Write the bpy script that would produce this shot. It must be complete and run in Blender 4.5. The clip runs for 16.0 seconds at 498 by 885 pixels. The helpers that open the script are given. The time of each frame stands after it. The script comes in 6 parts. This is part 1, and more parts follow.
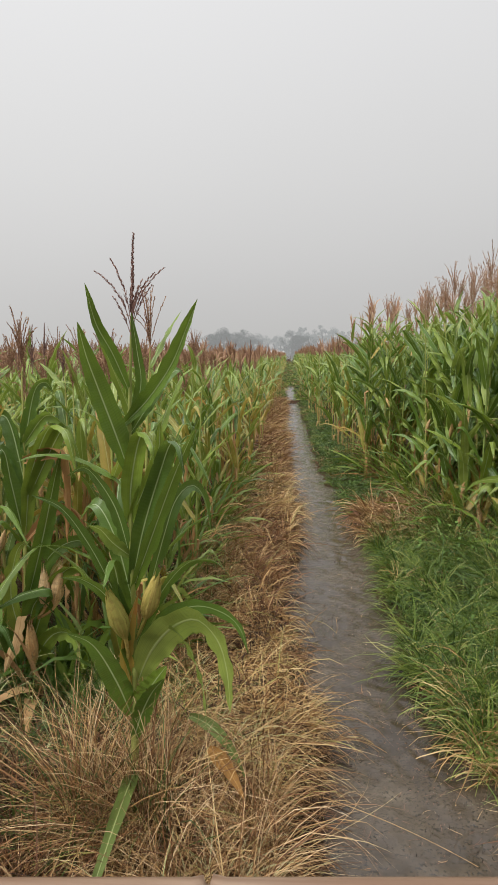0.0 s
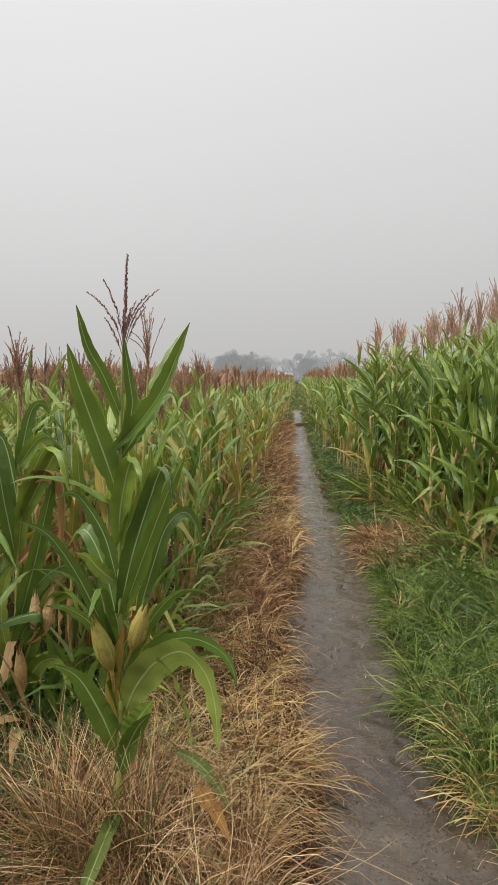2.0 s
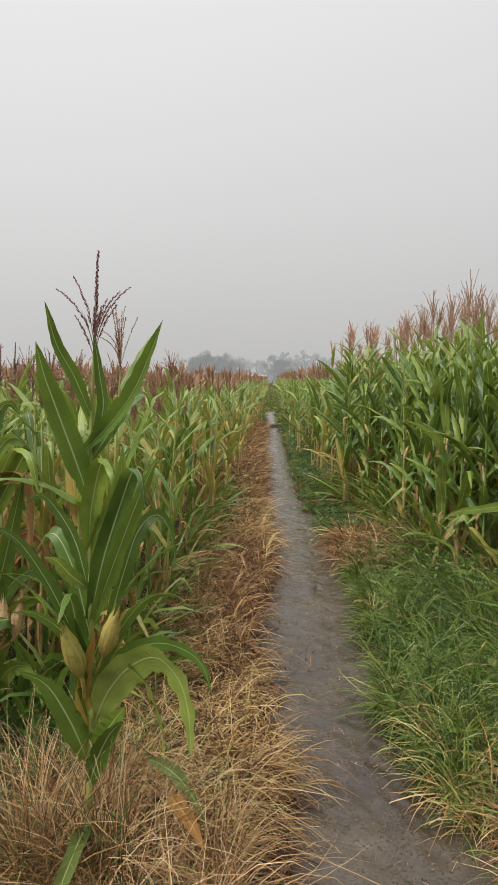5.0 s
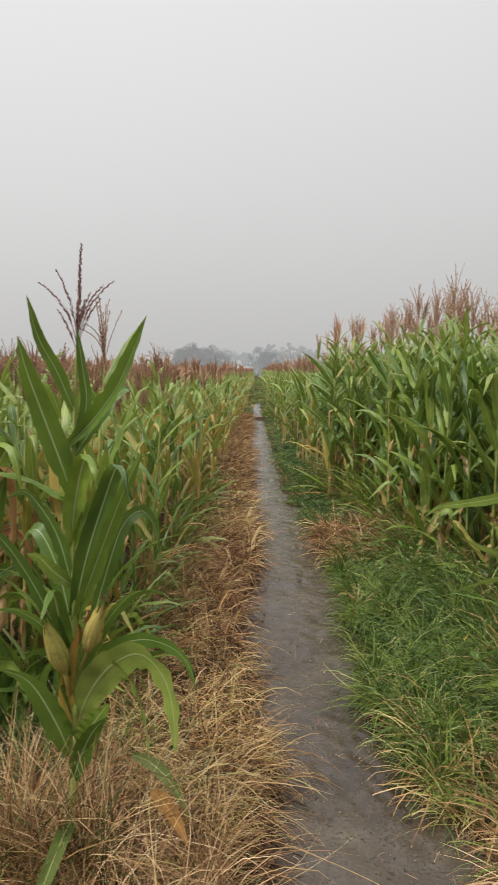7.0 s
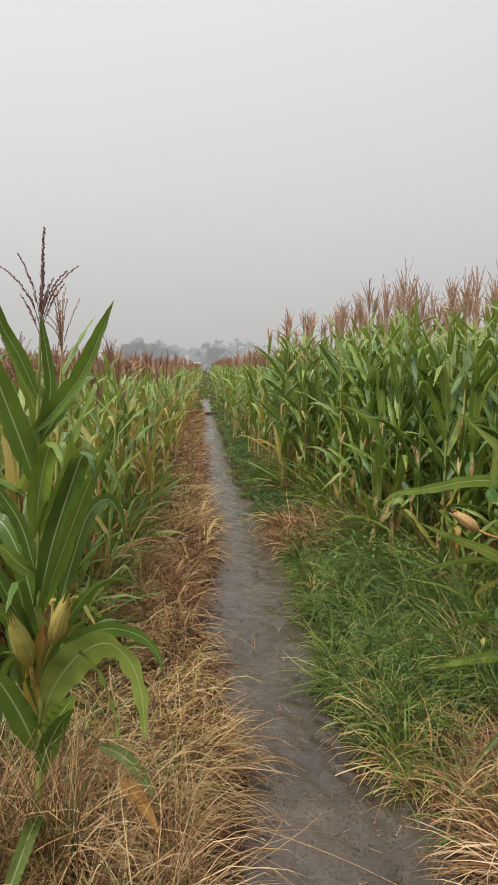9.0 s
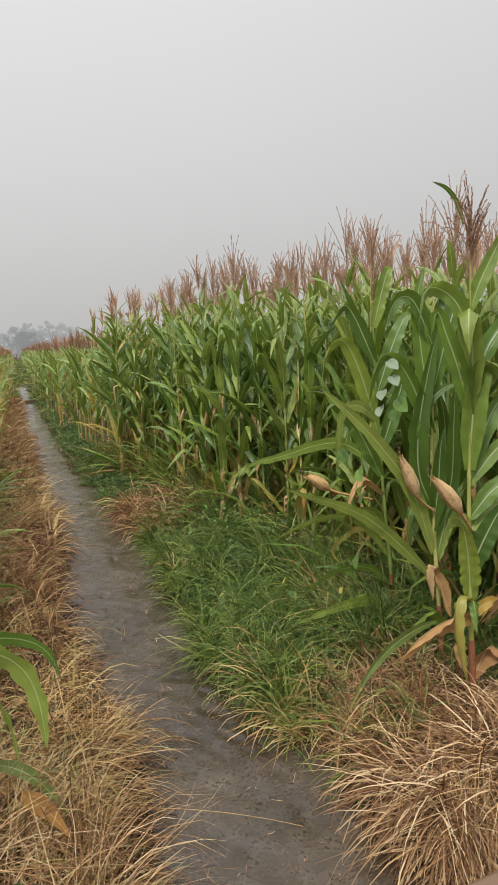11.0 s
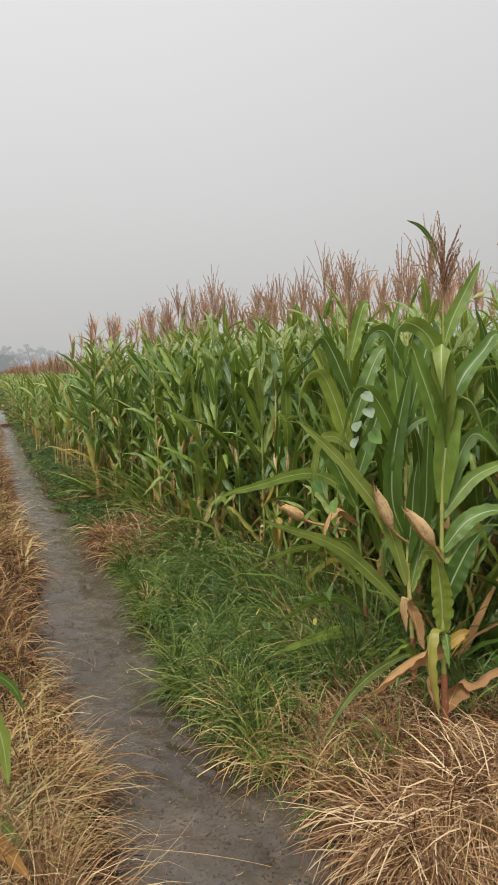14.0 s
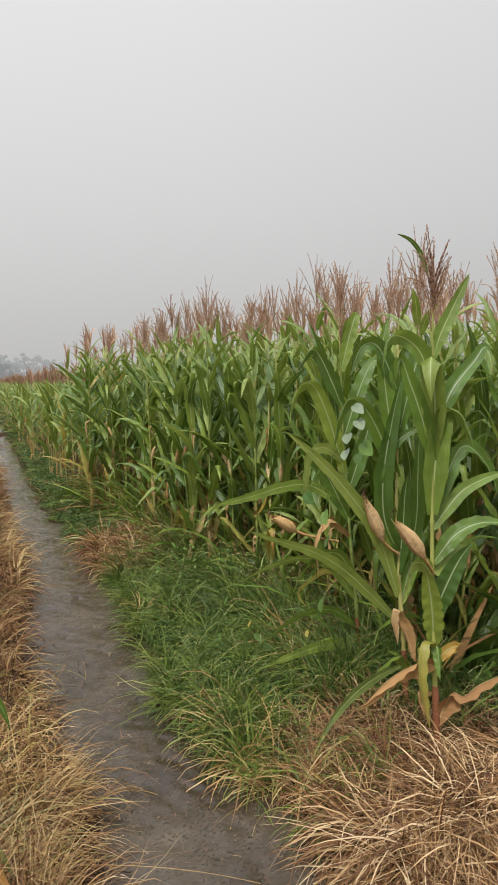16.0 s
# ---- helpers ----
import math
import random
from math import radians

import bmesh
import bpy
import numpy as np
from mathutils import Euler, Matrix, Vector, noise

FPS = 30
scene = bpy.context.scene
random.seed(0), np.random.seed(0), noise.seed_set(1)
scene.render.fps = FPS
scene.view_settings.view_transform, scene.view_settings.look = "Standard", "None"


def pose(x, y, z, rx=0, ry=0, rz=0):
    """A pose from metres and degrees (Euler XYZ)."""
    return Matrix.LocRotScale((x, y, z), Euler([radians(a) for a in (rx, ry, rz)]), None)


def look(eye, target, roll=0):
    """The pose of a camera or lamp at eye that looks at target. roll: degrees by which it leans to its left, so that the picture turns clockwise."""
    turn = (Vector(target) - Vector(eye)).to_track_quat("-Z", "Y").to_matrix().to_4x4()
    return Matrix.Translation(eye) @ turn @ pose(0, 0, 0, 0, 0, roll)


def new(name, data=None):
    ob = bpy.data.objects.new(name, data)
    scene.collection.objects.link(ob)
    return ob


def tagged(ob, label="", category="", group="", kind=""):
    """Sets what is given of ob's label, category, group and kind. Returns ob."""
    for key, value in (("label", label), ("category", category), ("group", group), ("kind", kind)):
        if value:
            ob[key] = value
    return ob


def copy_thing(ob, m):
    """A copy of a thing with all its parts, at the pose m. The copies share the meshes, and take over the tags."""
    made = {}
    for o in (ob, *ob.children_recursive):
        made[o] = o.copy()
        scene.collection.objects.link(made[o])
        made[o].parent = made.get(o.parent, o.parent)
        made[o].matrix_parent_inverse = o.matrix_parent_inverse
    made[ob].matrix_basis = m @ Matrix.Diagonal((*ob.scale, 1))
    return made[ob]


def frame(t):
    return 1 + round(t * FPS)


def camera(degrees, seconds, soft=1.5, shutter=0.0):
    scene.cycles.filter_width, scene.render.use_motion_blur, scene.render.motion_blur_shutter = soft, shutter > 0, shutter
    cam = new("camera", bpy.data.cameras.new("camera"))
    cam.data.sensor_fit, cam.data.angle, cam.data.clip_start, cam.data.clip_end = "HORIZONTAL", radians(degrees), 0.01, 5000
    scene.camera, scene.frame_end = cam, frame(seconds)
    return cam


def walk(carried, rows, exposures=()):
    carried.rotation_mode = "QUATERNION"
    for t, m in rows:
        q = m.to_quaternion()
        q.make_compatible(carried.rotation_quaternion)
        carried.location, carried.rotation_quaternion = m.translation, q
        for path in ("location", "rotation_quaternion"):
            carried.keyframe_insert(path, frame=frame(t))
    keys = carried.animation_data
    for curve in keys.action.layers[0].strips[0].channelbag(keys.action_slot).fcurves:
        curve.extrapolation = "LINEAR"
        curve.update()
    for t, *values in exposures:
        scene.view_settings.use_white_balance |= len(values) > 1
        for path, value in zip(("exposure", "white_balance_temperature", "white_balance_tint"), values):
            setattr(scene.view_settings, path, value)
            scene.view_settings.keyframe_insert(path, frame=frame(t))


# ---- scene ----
cam = camera(42.92, 16.0, soft=1.1, shutter=0.3)


def aim(x, y, z, yaw, pitch, roll):
    """A camera at x, y, z, turned yaw degrees left of +y, pitched up and leaning."""
    a, b = radians(yaw), radians(pitch)
    ahead = Vector((-math.sin(a) * math.cos(b), math.cos(a) * math.cos(b), math.sin(b)))
    return look((x, y, z), Vector((x, y, z)) + ahead * 5, roll)


PATH = [
    (0, aim(0.055, 0.004, 1.806, 3.70, -7.91, -0.45)),
    (0.5, aim(0.078, 0.013, 1.796, 4.22, -7.75, 0.20)),
    (1, aim(0.092, 0.039, 1.796, 4.23, -7.58, 0.36)),
    (1.5, aim(0.099, 0.061, 1.799, 4.43, -6.72, 0.36)),
    (2, aim(0.096, 0.067, 1.815, 4.37, -5.96, 0.45)),
    (2.5, aim(0.094, 0.086, 1.824, 4.02, -5.60, 0.68)),
    (3, aim(0.103, 0.072, 1.824, 3.47, -5.46, 0.75)),
    (3.5, aim(0.103, 0.082, 1.822, 3.12, -5.56, 0.78)),
    (3.7, aim(0.097, 0.091, 1.809, 3.06, -5.54, 0.75)),
    (5.8, aim(0.089, 0.099, 1.817, 1.57, -6.34, 0.71)),
    (6, aim(0.064, 0.096, 1.819, 2.38, -6.49, 0.65)),
    (6.5, aim(0.062, 0.107, 1.820, 4.39, -6.57, 0.58)),
    (7, aim(0.095, 0.109, 1.822, 0.68, -6.51, 0.94)),
    (7.5, aim(0.108, 0.108, 1.818, -2.81, -6.24, 1.13)),
    (8, aim(0.104, 0.112, 1.807, -3.62, -6.43, 1.22)),
    (8.2, aim(0.102, 0.100, 1.800, -3.49, -6.63, 1.06)),
    (10.3, aim(-0.132, 0.091, 1.791, -12.20, -7.32, -0.68)),
    (10.5, aim(-0.144, 0.098, 1.795, -16.73, -8.25, -2.06)),
    (11, aim(-0.128, 0.121, 1.798, -19.78, -8.96, -2.29)),
    (11.5, aim(-0.084, 0.118, 1.796, -21.86, -8.28, -1.19)),
    (12, aim(-0.092, 0.118, 1.799, -21.94, -7.20, -0.72)),
    (12.5, aim(-0.094, 0.105, 1.804, -22.40, -6.55, -0.16)),
    (13, aim(-0.109, 0.108, 1.808, -23.10, -6.45, 0.08)),
    (13.5, aim(-0.107, 0.108, 1.809, -23.01, -6.43, -0.67)),
    (14, aim(-0.113, 0.113, 1.811, -21.78, -6.58, -1.13)),
    (14.5, aim(-0.109, 0.113, 1.816, -19.38, -6.56, -1.78)),
    (15, aim(-0.106, 0.111, 1.820, -19.20, -6.38, -1.60)),
    (15.5, aim(-0.097, 0.106, 1.822, -19.93, -6.03, -1.34)),
    (16, aim(-0.088, 0.103, 1.824, -22.14, -5.77, -1.03)),
]
walk(cam, PATH)

# ---- world and light: an overcast, rain-grey sky ----
world = bpy.data.worlds.new("overcast_sky")
scene.world = world
world.use_nodes = True
wt = world.node_tree
wt.nodes.clear()


def wnode(kind, **values):
    n = wt.nodes.new(kind)
    for key, value in values.items():
        n.inputs[key].default_value = value
    return n


sky = wt.nodes.new("ShaderNodeTexSky")
sky.sky_type = 'NISHITA'
sky.sun_disc = False
sky.sun_elevation = radians(53)
sky.sun_rotation = radians(225)
sky.air_density, sky.dust_density = 1.0, 6.0
grey = wnode("ShaderNodeHueSaturation", Saturation=0.05, Value=0.10)
coord = wt.nodes.new("ShaderNodeTexCoord")
split = wt.nodes.new("ShaderNodeSeparateXYZ")
ramp = wt.nodes.new("ShaderNodeValToRGB")
er = ramp.color_ramp
er.elements[0].position, er.elements[0].color = 0.0, (0.555, 0.55, 0.54, 1)
er.elements[1].position, er.elements[1].color = 1.0, (3.0, 3.0, 3.05, 1)
for at, c in ((0.10, (0.605, 0.60, 0.595, 1)), (0.25, (0.705, 0.702, 0.70, 1)), (0.52, (0.85, 0.85, 0.86, 1)), (0.68, (1.5, 1.5, 1.51, 1))):
    er.elements.new(at).color = c
veil = wt.nodes.new("ShaderNodeMapRange")
for key, value in (("From Min", -0.6), ("From Max", 0.7), ("To Min", 1.12), ("To Max", 0.93)):
    veil.inputs[key].default_value = value
shift = wt.nodes.new("ShaderNodeMath")
shift.operation = 'MULTIPLY'
cloud = wnode("ShaderNodeTexNoise", Scale=1.3, Detail=3.0, Roughness=0.45)
cloud_amp = wt.nodes.new("ShaderNodeMapRange")
cloud_amp.inputs["To Min"].default_value, cloud_amp.inputs["To Max"].default_value = 0.96, 1.04
tint = wt.nodes.new("ShaderNodeMix")
tint.data_type, tint.blend_type = 'RGBA', 'MULTIPLY'
tint.inputs[0].default_value = 1.0
both = wt.nodes.new("ShaderNodeMix")
both.data_type = 'RGBA'
both.inputs[0].default_value = 0.88
back = wnode("ShaderNodeBackground", Strength=1.0)
wout = wt.nodes.new("ShaderNodeOutputWorld")
for a, b in ((coord.outputs["Generated"], split.inputs[0]), (split.outputs["Z"], ramp.inputs[0]), (coord.outputs["Generated"], cloud.inputs["Vector"]),
             (cloud.outputs[0], cloud_amp.inputs["Value"]), (ramp.outputs[0], tint.inputs[6]), (split.outputs["X"], veil.inputs["Value"]), (veil.outputs[0], shift.inputs[0]), (cloud_amp.outputs[0], shift.inputs[1]), (shift.outputs[0], tint.inputs[7]),
             (sky.outputs[0], grey.inputs["Color"]), (grey.outputs[0], both.inputs[6]), (tint.outputs[2], both.inputs[7]),
             (both.outputs[2], back.inputs["Color"]), (back.outputs[0], wout.inputs["Surface"])):
    wt.links.new(a, b)

sun = new("sun", bpy.data.lights.new("sun", 'SUN'))
sun.data.energy, sun.data.angle, sun.data.color = 2.7, radians(14), (1.0, 0.965, 0.91)
sun.matrix_world = look((-5, -2.5, 9.5), (0, 2.5, 0))


# ---- materials ----
def material(name, rough=0.6, spec=0.4):
    m = bpy.data.materials.new(name)
    m.use_nodes = True
    t = m.node_tree
    b = t.nodes["Principled BSDF"]
    b.inputs["Roughness"].default_value = rough
    b.inputs["Specular IOR Level"].default_value = spec
    return m, t, b


def node(t, kind, *links, **values):
    n = t.nodes.new(kind)
    for key, value in values.items():
        n.inputs[key.replace("_", " ")].default_value = value
    for socket, source in links:
        t.links.new(source, n.inputs[socket])
    return n


def math_node(t, op, a, b=0.5):
    n = t.nodes.new("ShaderNodeMath")
    n.operation = op
    for k, v in enumerate((a, b)):
        if isinstance(v, (int, float)):
            n.inputs[k].default_value = v
        else:
            t.links.new(v, n.inputs[k])
    return n.outputs[0]


def mix(t, f, a, b, blend='MIX'):
    n = t.nodes.new("ShaderNodeMix")
    n.data_type, n.blend_type = 'RGBA', blend
    for k, v in ((0, f), (6, a), (7, b)):
        if isinstance(v, (int, float)):
            n.inputs[k].default_value = v
        elif isinstance(v, tuple):
            n.inputs[k].default_value = (*v, 1)
        else:
            t.links.new(v, n.inputs[k])
    return n.outputs[2]


def ramp_of(t, source, *stops):
    n = t.nodes.new("ShaderNodeValToRGB")
    r = n.color_ramp
    while len(r.elements) < len(stops):
        r.elements.new(0.5)
    for e, (at, c) in zip(r.elements, stops):
        e.position, e.color = at, (*c, 1)
    t.links.new(source, n.inputs[0])
    return n.outputs[0]


def chance(t):
    """A number of its own for every object and every loose piece."""
    a = t.nodes.new("ShaderNodeObjectInfo").outputs["Random"]
    b = t.nodes.new("ShaderNodeNewGeometry").outputs["Random Per Island"]
    return math_node(t, 'FRACT', math_node(t, 'ADD', a, b), 0)


def place(t):
    return t.nodes.new("ShaderNodeNewGeometry").outputs["Position"]


def bump(t, b, height, strength, distance):
    n = node(t, "ShaderNodeBump", ("Height", height), Strength=strength, Distance=distance)
    t.links.new(n.outputs[0], b.inputs["Normal"])


def sheer(m, t, b, colour, share):
    """Thin tissue: part of the light passes through."""
    tr = node(t, "ShaderNodeBsdfTranslucent")
    t.links.new(colour, tr.inputs["Color"])
    mx = node(t, "ShaderNodeMixShader", Fac=share)
    t.links.new(b.outputs[0], mx.inputs[1])
    t.links.new(tr.outputs[0], mx.inputs[2])
    t.links.new(mx.outputs[0], t.nodes["Material Output"].inputs["Surface"])


def leaf_material(name, stops, rib, worn, edge, rough=0.36, share=0.30, gloss=0.5, shine=(0.40, 0.50, 0.05), streaky=False):
    """Maize leaf: pale midrib along the middle, fine veins, worn tip and margin. UV: across, along."""
    m, t, b = material(name, rough, gloss)
    uv = node(t, "ShaderNodeSeparateXYZ", ("Vector", t.nodes.new("ShaderNodeUVMap").outputs[0]))
    u, v = uv.outputs["X"], uv.outputs["Y"]
    r = chance(t)
    base = ramp_of(t, r, *stops)
    blotch = node(t, "ShaderNodeTexNoise", ("Vector", place(t)), Scale=9.0, Detail=3.0)
    base = mix(t, math_node(t, 'MULTIPLY', math_node(t, 'POWER', blotch.outputs[0], 1.6), 1.1), base, tuple(0.42 * c for c in stops[0][1]))
    lane = node(t, "ShaderNodeMapping", ("Vector", t.nodes["UV Map"].outputs[0]))
    lane.inputs["Scale"].default_value = (16.0, 1.6, 1.0)
    streak = node(t, "ShaderNodeTexNoise", ("Vector", lane.outputs[0]), Scale=1.0, Detail=4.0)
    base = mix(t, ramp_of(t, streak.outputs[0], (0.45, (0, 0, 0)), (0.72, (0.6, 0.6, 0.6) if streaky else (0.3, 0.3, 0.3))), base, worn if streaky else tuple(0.5 * c for c in stops[0][1]))
    off = math_node(t, 'ABSOLUTE', math_node(t, 'SUBTRACT', u, 0.5))
    veins = math_node(t, 'SINE', math_node(t, 'MULTIPLY', u, 130.0), 0)
    base = mix(t, math_node(t, 'MULTIPLY', math_node(t, 'ADD', veins, 1.0), 0.05), base, rib)
    mid = node(t, "ShaderNodeMapRange", ("Value", off))
    mid.inputs["From Min"].default_value, mid.inputs["From Max"].default_value = 0.044, 0.016
    base = mix(t, math_node(t, 'MULTIPLY', mid.outputs[0], 0.85), base, rib)
    rag = node(t, "ShaderNodeTexNoise", ("Vector", place(t)), Scale=38.0, Detail=2.0)
    tip = math_node(t, 'ADD', math_node(t, 'MULTIPLY', v, edge), math_node(t, 'MULTIPLY', off, 0.35))
    tip = math_node(t, 'ADD', tip, math_node(t, 'MULTIPLY', rag.outputs[0], 0.7))
    tip = math_node(t, 'ADD', tip, math_node(t, 'MULTIPLY', r, 0.25))
    wear = node(t, "ShaderNodeMapRange", ("Value", tip))
    wear.inputs["From Min"].default_value, wear.inputs["From Max"].default_value = 1.32, 1.5
    base = mix(t, wear.outputs[0], base, worn)
    t.links.new(base, b.inputs["Base Color"])
    bump(t, b, math_node(t, 'ADD', veins, math_node(t, 'MULTIPLY', mid.outputs[0], 4.0)), 0.25, 0.002)
    sheer(m, t, b, mix(t, 0.25, base, shine), share)
    return m


LEAF = leaf_material("maize_leaf", ((0.0, (0.050, 0.118, 0.013)), (0.35, (0.105, 0.205, 0.020)), (0.65, (0.172, 0.285, 0.028)), (0.87, (0.265, 0.365, 0.038)), (1.0, (0.37, 0.44, 0.062))),
                     (0.40, 0.48, 0.26), (0.44, 0.28, 0.10), 0.62)
# yellow-green flag leaves; also paints lower leaves bright as if lit
LEAF_FLAG = leaf_material("maize_leaf_bright", ((0.0, (0.15, 0.25, 0.034)), (0.5, (0.235, 0.335, 0.050)), (1.0, (0.38, 0.44, 0.10))), (0.46, 0.52, 0.24), (0.46, 0.36, 0.14), 0.6)
LEAF_YELLOW = leaf_material("maize_leaf_turning", ((0.0, (0.24, 0.29, 0.05)), (0.5, (0.40, 0.36, 0.07)), (1.0, (0.55, 0.33, 0.06))),
                            (0.5, 0.48, 0.2), (0.45, 0.20, 0.06), 0.85, streaky=True, shine=(0.6, 0.5, 0.08))
LEAF_DRY = leaf_material("maize_leaf_dry", ((0.0, (0.45, 0.24, 0.095)), (0.4, (0.58, 0.35, 0.15)), (0.75, (0.68, 0.47, 0.24)), (1.0, (0.36, 0.165, 0.065))),
                         (0.60, 0.43, 0.23), (0.24, 0.11, 0.05), 0.5, 0.75, 0.2, 0.12, (0.6, 0.35, 0.12), True)
LEAF_DULL = leaf_material("maize_leaf_dull", ((0.0, (0.075, 0.115, 0.022)), (1.0, (0.12, 0.155, 0.03))), (0.30, 0.34, 0.14), (0.34, 0.24, 0.09), 0.8, 0.5, 0.2, 0.25)
LEAF_RUST = leaf_material("maize_leaf_rust", ((0.0, (0.25, 0.125, 0.035)), (1.0, (0.34, 0.18, 0.055))), (0.38, 0.22, 0.08), (0.12, 0.06, 0.025), 0.5, 0.75, 0.15, 0.12, (0.5, 0.25, 0.08), True)


def fibre_material(name, stops, rough=0.6, share=0.0, grain=60.0, stain=0.4):
    m, t, b = material(name, rough, 0.3)
    base = ramp_of(t, chance(t), *stops)
    n = node(t, "ShaderNodeTexNoise", ("Vector", place(t)), Scale=grain, Detail=2.0)
    base = mix(t, math_node(t, 'MULTIPLY', n.outputs[0], stain), base, tuple(0.55 * c for c in stops[0][1]))
    t.links.new(base, b.inputs["Base Color"])
    bump(t, b, n.outputs[0], 0.3, 0.002)
    if share:
        sheer(m, t, b, base, share)
    return m


STALK = fibre_material("maize_stalk", ((0.0, (0.17, 0.23, 0.06)), (0.5, (0.32, 0.34, 0.09)), (1.0, (0.48, 0.41, 0.16))), 0.5)
STALK_DRY = fibre_material("maize_stalk_dry", ((0.0, (0.20, 0.055, 0.035)), (1.0, (0.36, 0.17, 0.08))), 0.6)
TASSEL = fibre_material("tassel_russet", ((0.0, (0.24, 0.125, 0.082)), (0.5, (0.38, 0.215, 0.135)), (1.0, (0.50, 0.33, 0.20))), 0.8, 0.15)
TASSEL_PALE = fibre_material("tassel_straw", ((0.0, (0.38, 0.21, 0.15)), (0.5, (0.52, 0.33, 0.22)), (1.0, (0.62, 0.46, 0.30))), 0.8, 0.2)
TASSEL_DARK = fibre_material("tassel_plum", ((0.0, (0.20, 0.115, 0.105)), (1.0, (0.42, 0.26, 0.21))), 0.8, 0.25)


def husk_material(name, stops, vein, rough=0.6):
    """Papery husk: long streaks from its foot to its torn tip. UV: round, along."""
    m, t, b = material(name, rough, 0.3)
    uv = t.nodes.new("ShaderNodeUVMap").outputs[0]
    lane = node(t, "ShaderNodeMapping", ("Vector", uv))
    lane.inputs["Scale"].default_value = (15.0, 1.3, 1.0)
    streak = node(t, "ShaderNodeTexNoise", ("Vector", lane.outputs[0]), Scale=1.0, Detail=4.0)
    base = ramp_of(t, chance(t), *stops)
    base = mix(t, ramp_of(t, streak.outputs[0], (0.38, (0, 0, 0)), (0.66, (0.65, 0.65, 0.65))), base, vein)
    n = node(t, "ShaderNodeTexNoise", ("Vector", place(t)), Scale=55.0, Detail=3.0)
    base = mix(t, ramp_of(t, n.outputs[0], (0.5, (0, 0, 0)), (0.75, (0.6, 0.6, 0.6))), base, tuple(0.5 * c for c in vein))
    t.links.new(base, b.inputs["Base Color"])
    bump(t, b, streak.outputs[0], 0.6, 0.004)
    sheer(m, t, b, base, 0.12)
    return m


HUSK = husk_material("husk_green", ((0.0, (0.30, 0.32, 0.07)), (0.6, (0.50, 0.44, 0.12)), (1.0, (0.58, 0.44, 0.14))), (0.36, 0.25, 0.07))
HUSK_DRY = husk_material("husk_dry", ((0.0, (0.60, 0.34, 0.13)), (0.5, (0.70, 0.47, 0.21)), (1.0, (0.76, 0.58, 0.33))), (0.44, 0.25, 0.13))
SILK = fibre_material("silk_brown", ((0.0, (0.08, 0.04, 0.025)), (1.0, (0.20, 0.10, 0.06))), 0.8)
STRAW = fibre_material("straw", ((0.0, (0.16, 0.075, 0.030)), (0.25, (0.29, 0.155, 0.056)), (0.52, (0.50, 0.315, 0.125)), (0.82, (0.67, 0.49, 0.245)), (1.0, (0.34, 0.32, 0.09))), 0.5, 0.15, 30.0)
STRAW_RUST = fibre_material("straw_rust", ((0.0, (0.10, 0.04, 0.018)), (0.4, (0.22, 0.10, 0.043)), (0.8, (0.37, 0.20, 0.08)), (1.0, (0.46, 0.31, 0.14))), 0.55, 0.12, 30.0)
STRAW_PALE = fibre_material("straw_pale", ((0.0, (0.10, 0.043, 0.018)), (0.3, (0.23, 0.118, 0.048)), (0.6, (0.50, 0.32, 0.15)), (1.0, (0.78, 0.59, 0.36))), 0.5, 0.15, 30.0)
STRAW_DULL = fibre_material("straw_dull", ((0.0, (0.075, 0.034, 0.015)), (0.3, (0.11, 0.060, 0.026)), (0.6, (0.19, 0.115, 0.052)), (0.85, (0.38, 0.265, 0.13)), (1.0, (0.18, 0.19, 0.06))), 0.55, 0.15, 30.0)
# near-black straw: shade between the blades put into the colour
STRAW_DARK = fibre_material("straw_shaded", ((0.0, (0.022, 0.010, 0.005)), (0.6, (0.055, 0.025, 0.010)), (1.0, (0.13, 0.062, 0.025))), 0.7, 0.0, 30.0)
GRASS = fibre_material("grass", ((0.0, (0.070, 0.125, 0.022)), (0.5, (0.155, 0.224, 0.036)), (0.85, (0.275, 0.328, 0.070)), (1.0, (0.46, 0.42, 0.16))), 0.45, 0.25, 20.0)
SEED_HEAD = fibre_material("grass_seed_head", ((0.0, (0.32, 0.33, 0.15)), (1.0, (0.50, 0.46, 0.26))), 0.7, 0.2, 40.0)
# darker grass: a second green in the open, painted shade among the stalks
GRASS_DEEP = fibre_material("grass_deep", ((0.0, (0.034, 0.070, 0.014)), (0.6, (0.064, 0.115, 0.022)), (1.0, (0.12, 0.175, 0.036))), 0.5, 0.2, 20.0)


def weed_material(name, a, c):
    return fibre_material(name, ((0.0, a), (1.0, c)), 0.5, 0.25, 45.0)


WEED = weed_material("weed_leaf", (0.07, 0.14, 0.03), (0.13, 0.21, 0.05))
WEED_FRESH = weed_material("weed_leaf_fresh", (0.12, 0.22, 0.045), (0.20, 0.32, 0.08))
WEED_PALE = weed_material("weed_leaf_underside", (0.23, 0.29, 0.19), (0.30, 0.36, 0.25))
WEED_YELLOW = weed_material("weed_leaf_yellow", (0.52, 0.42, 0.08), (0.60, 0.50, 0.14))


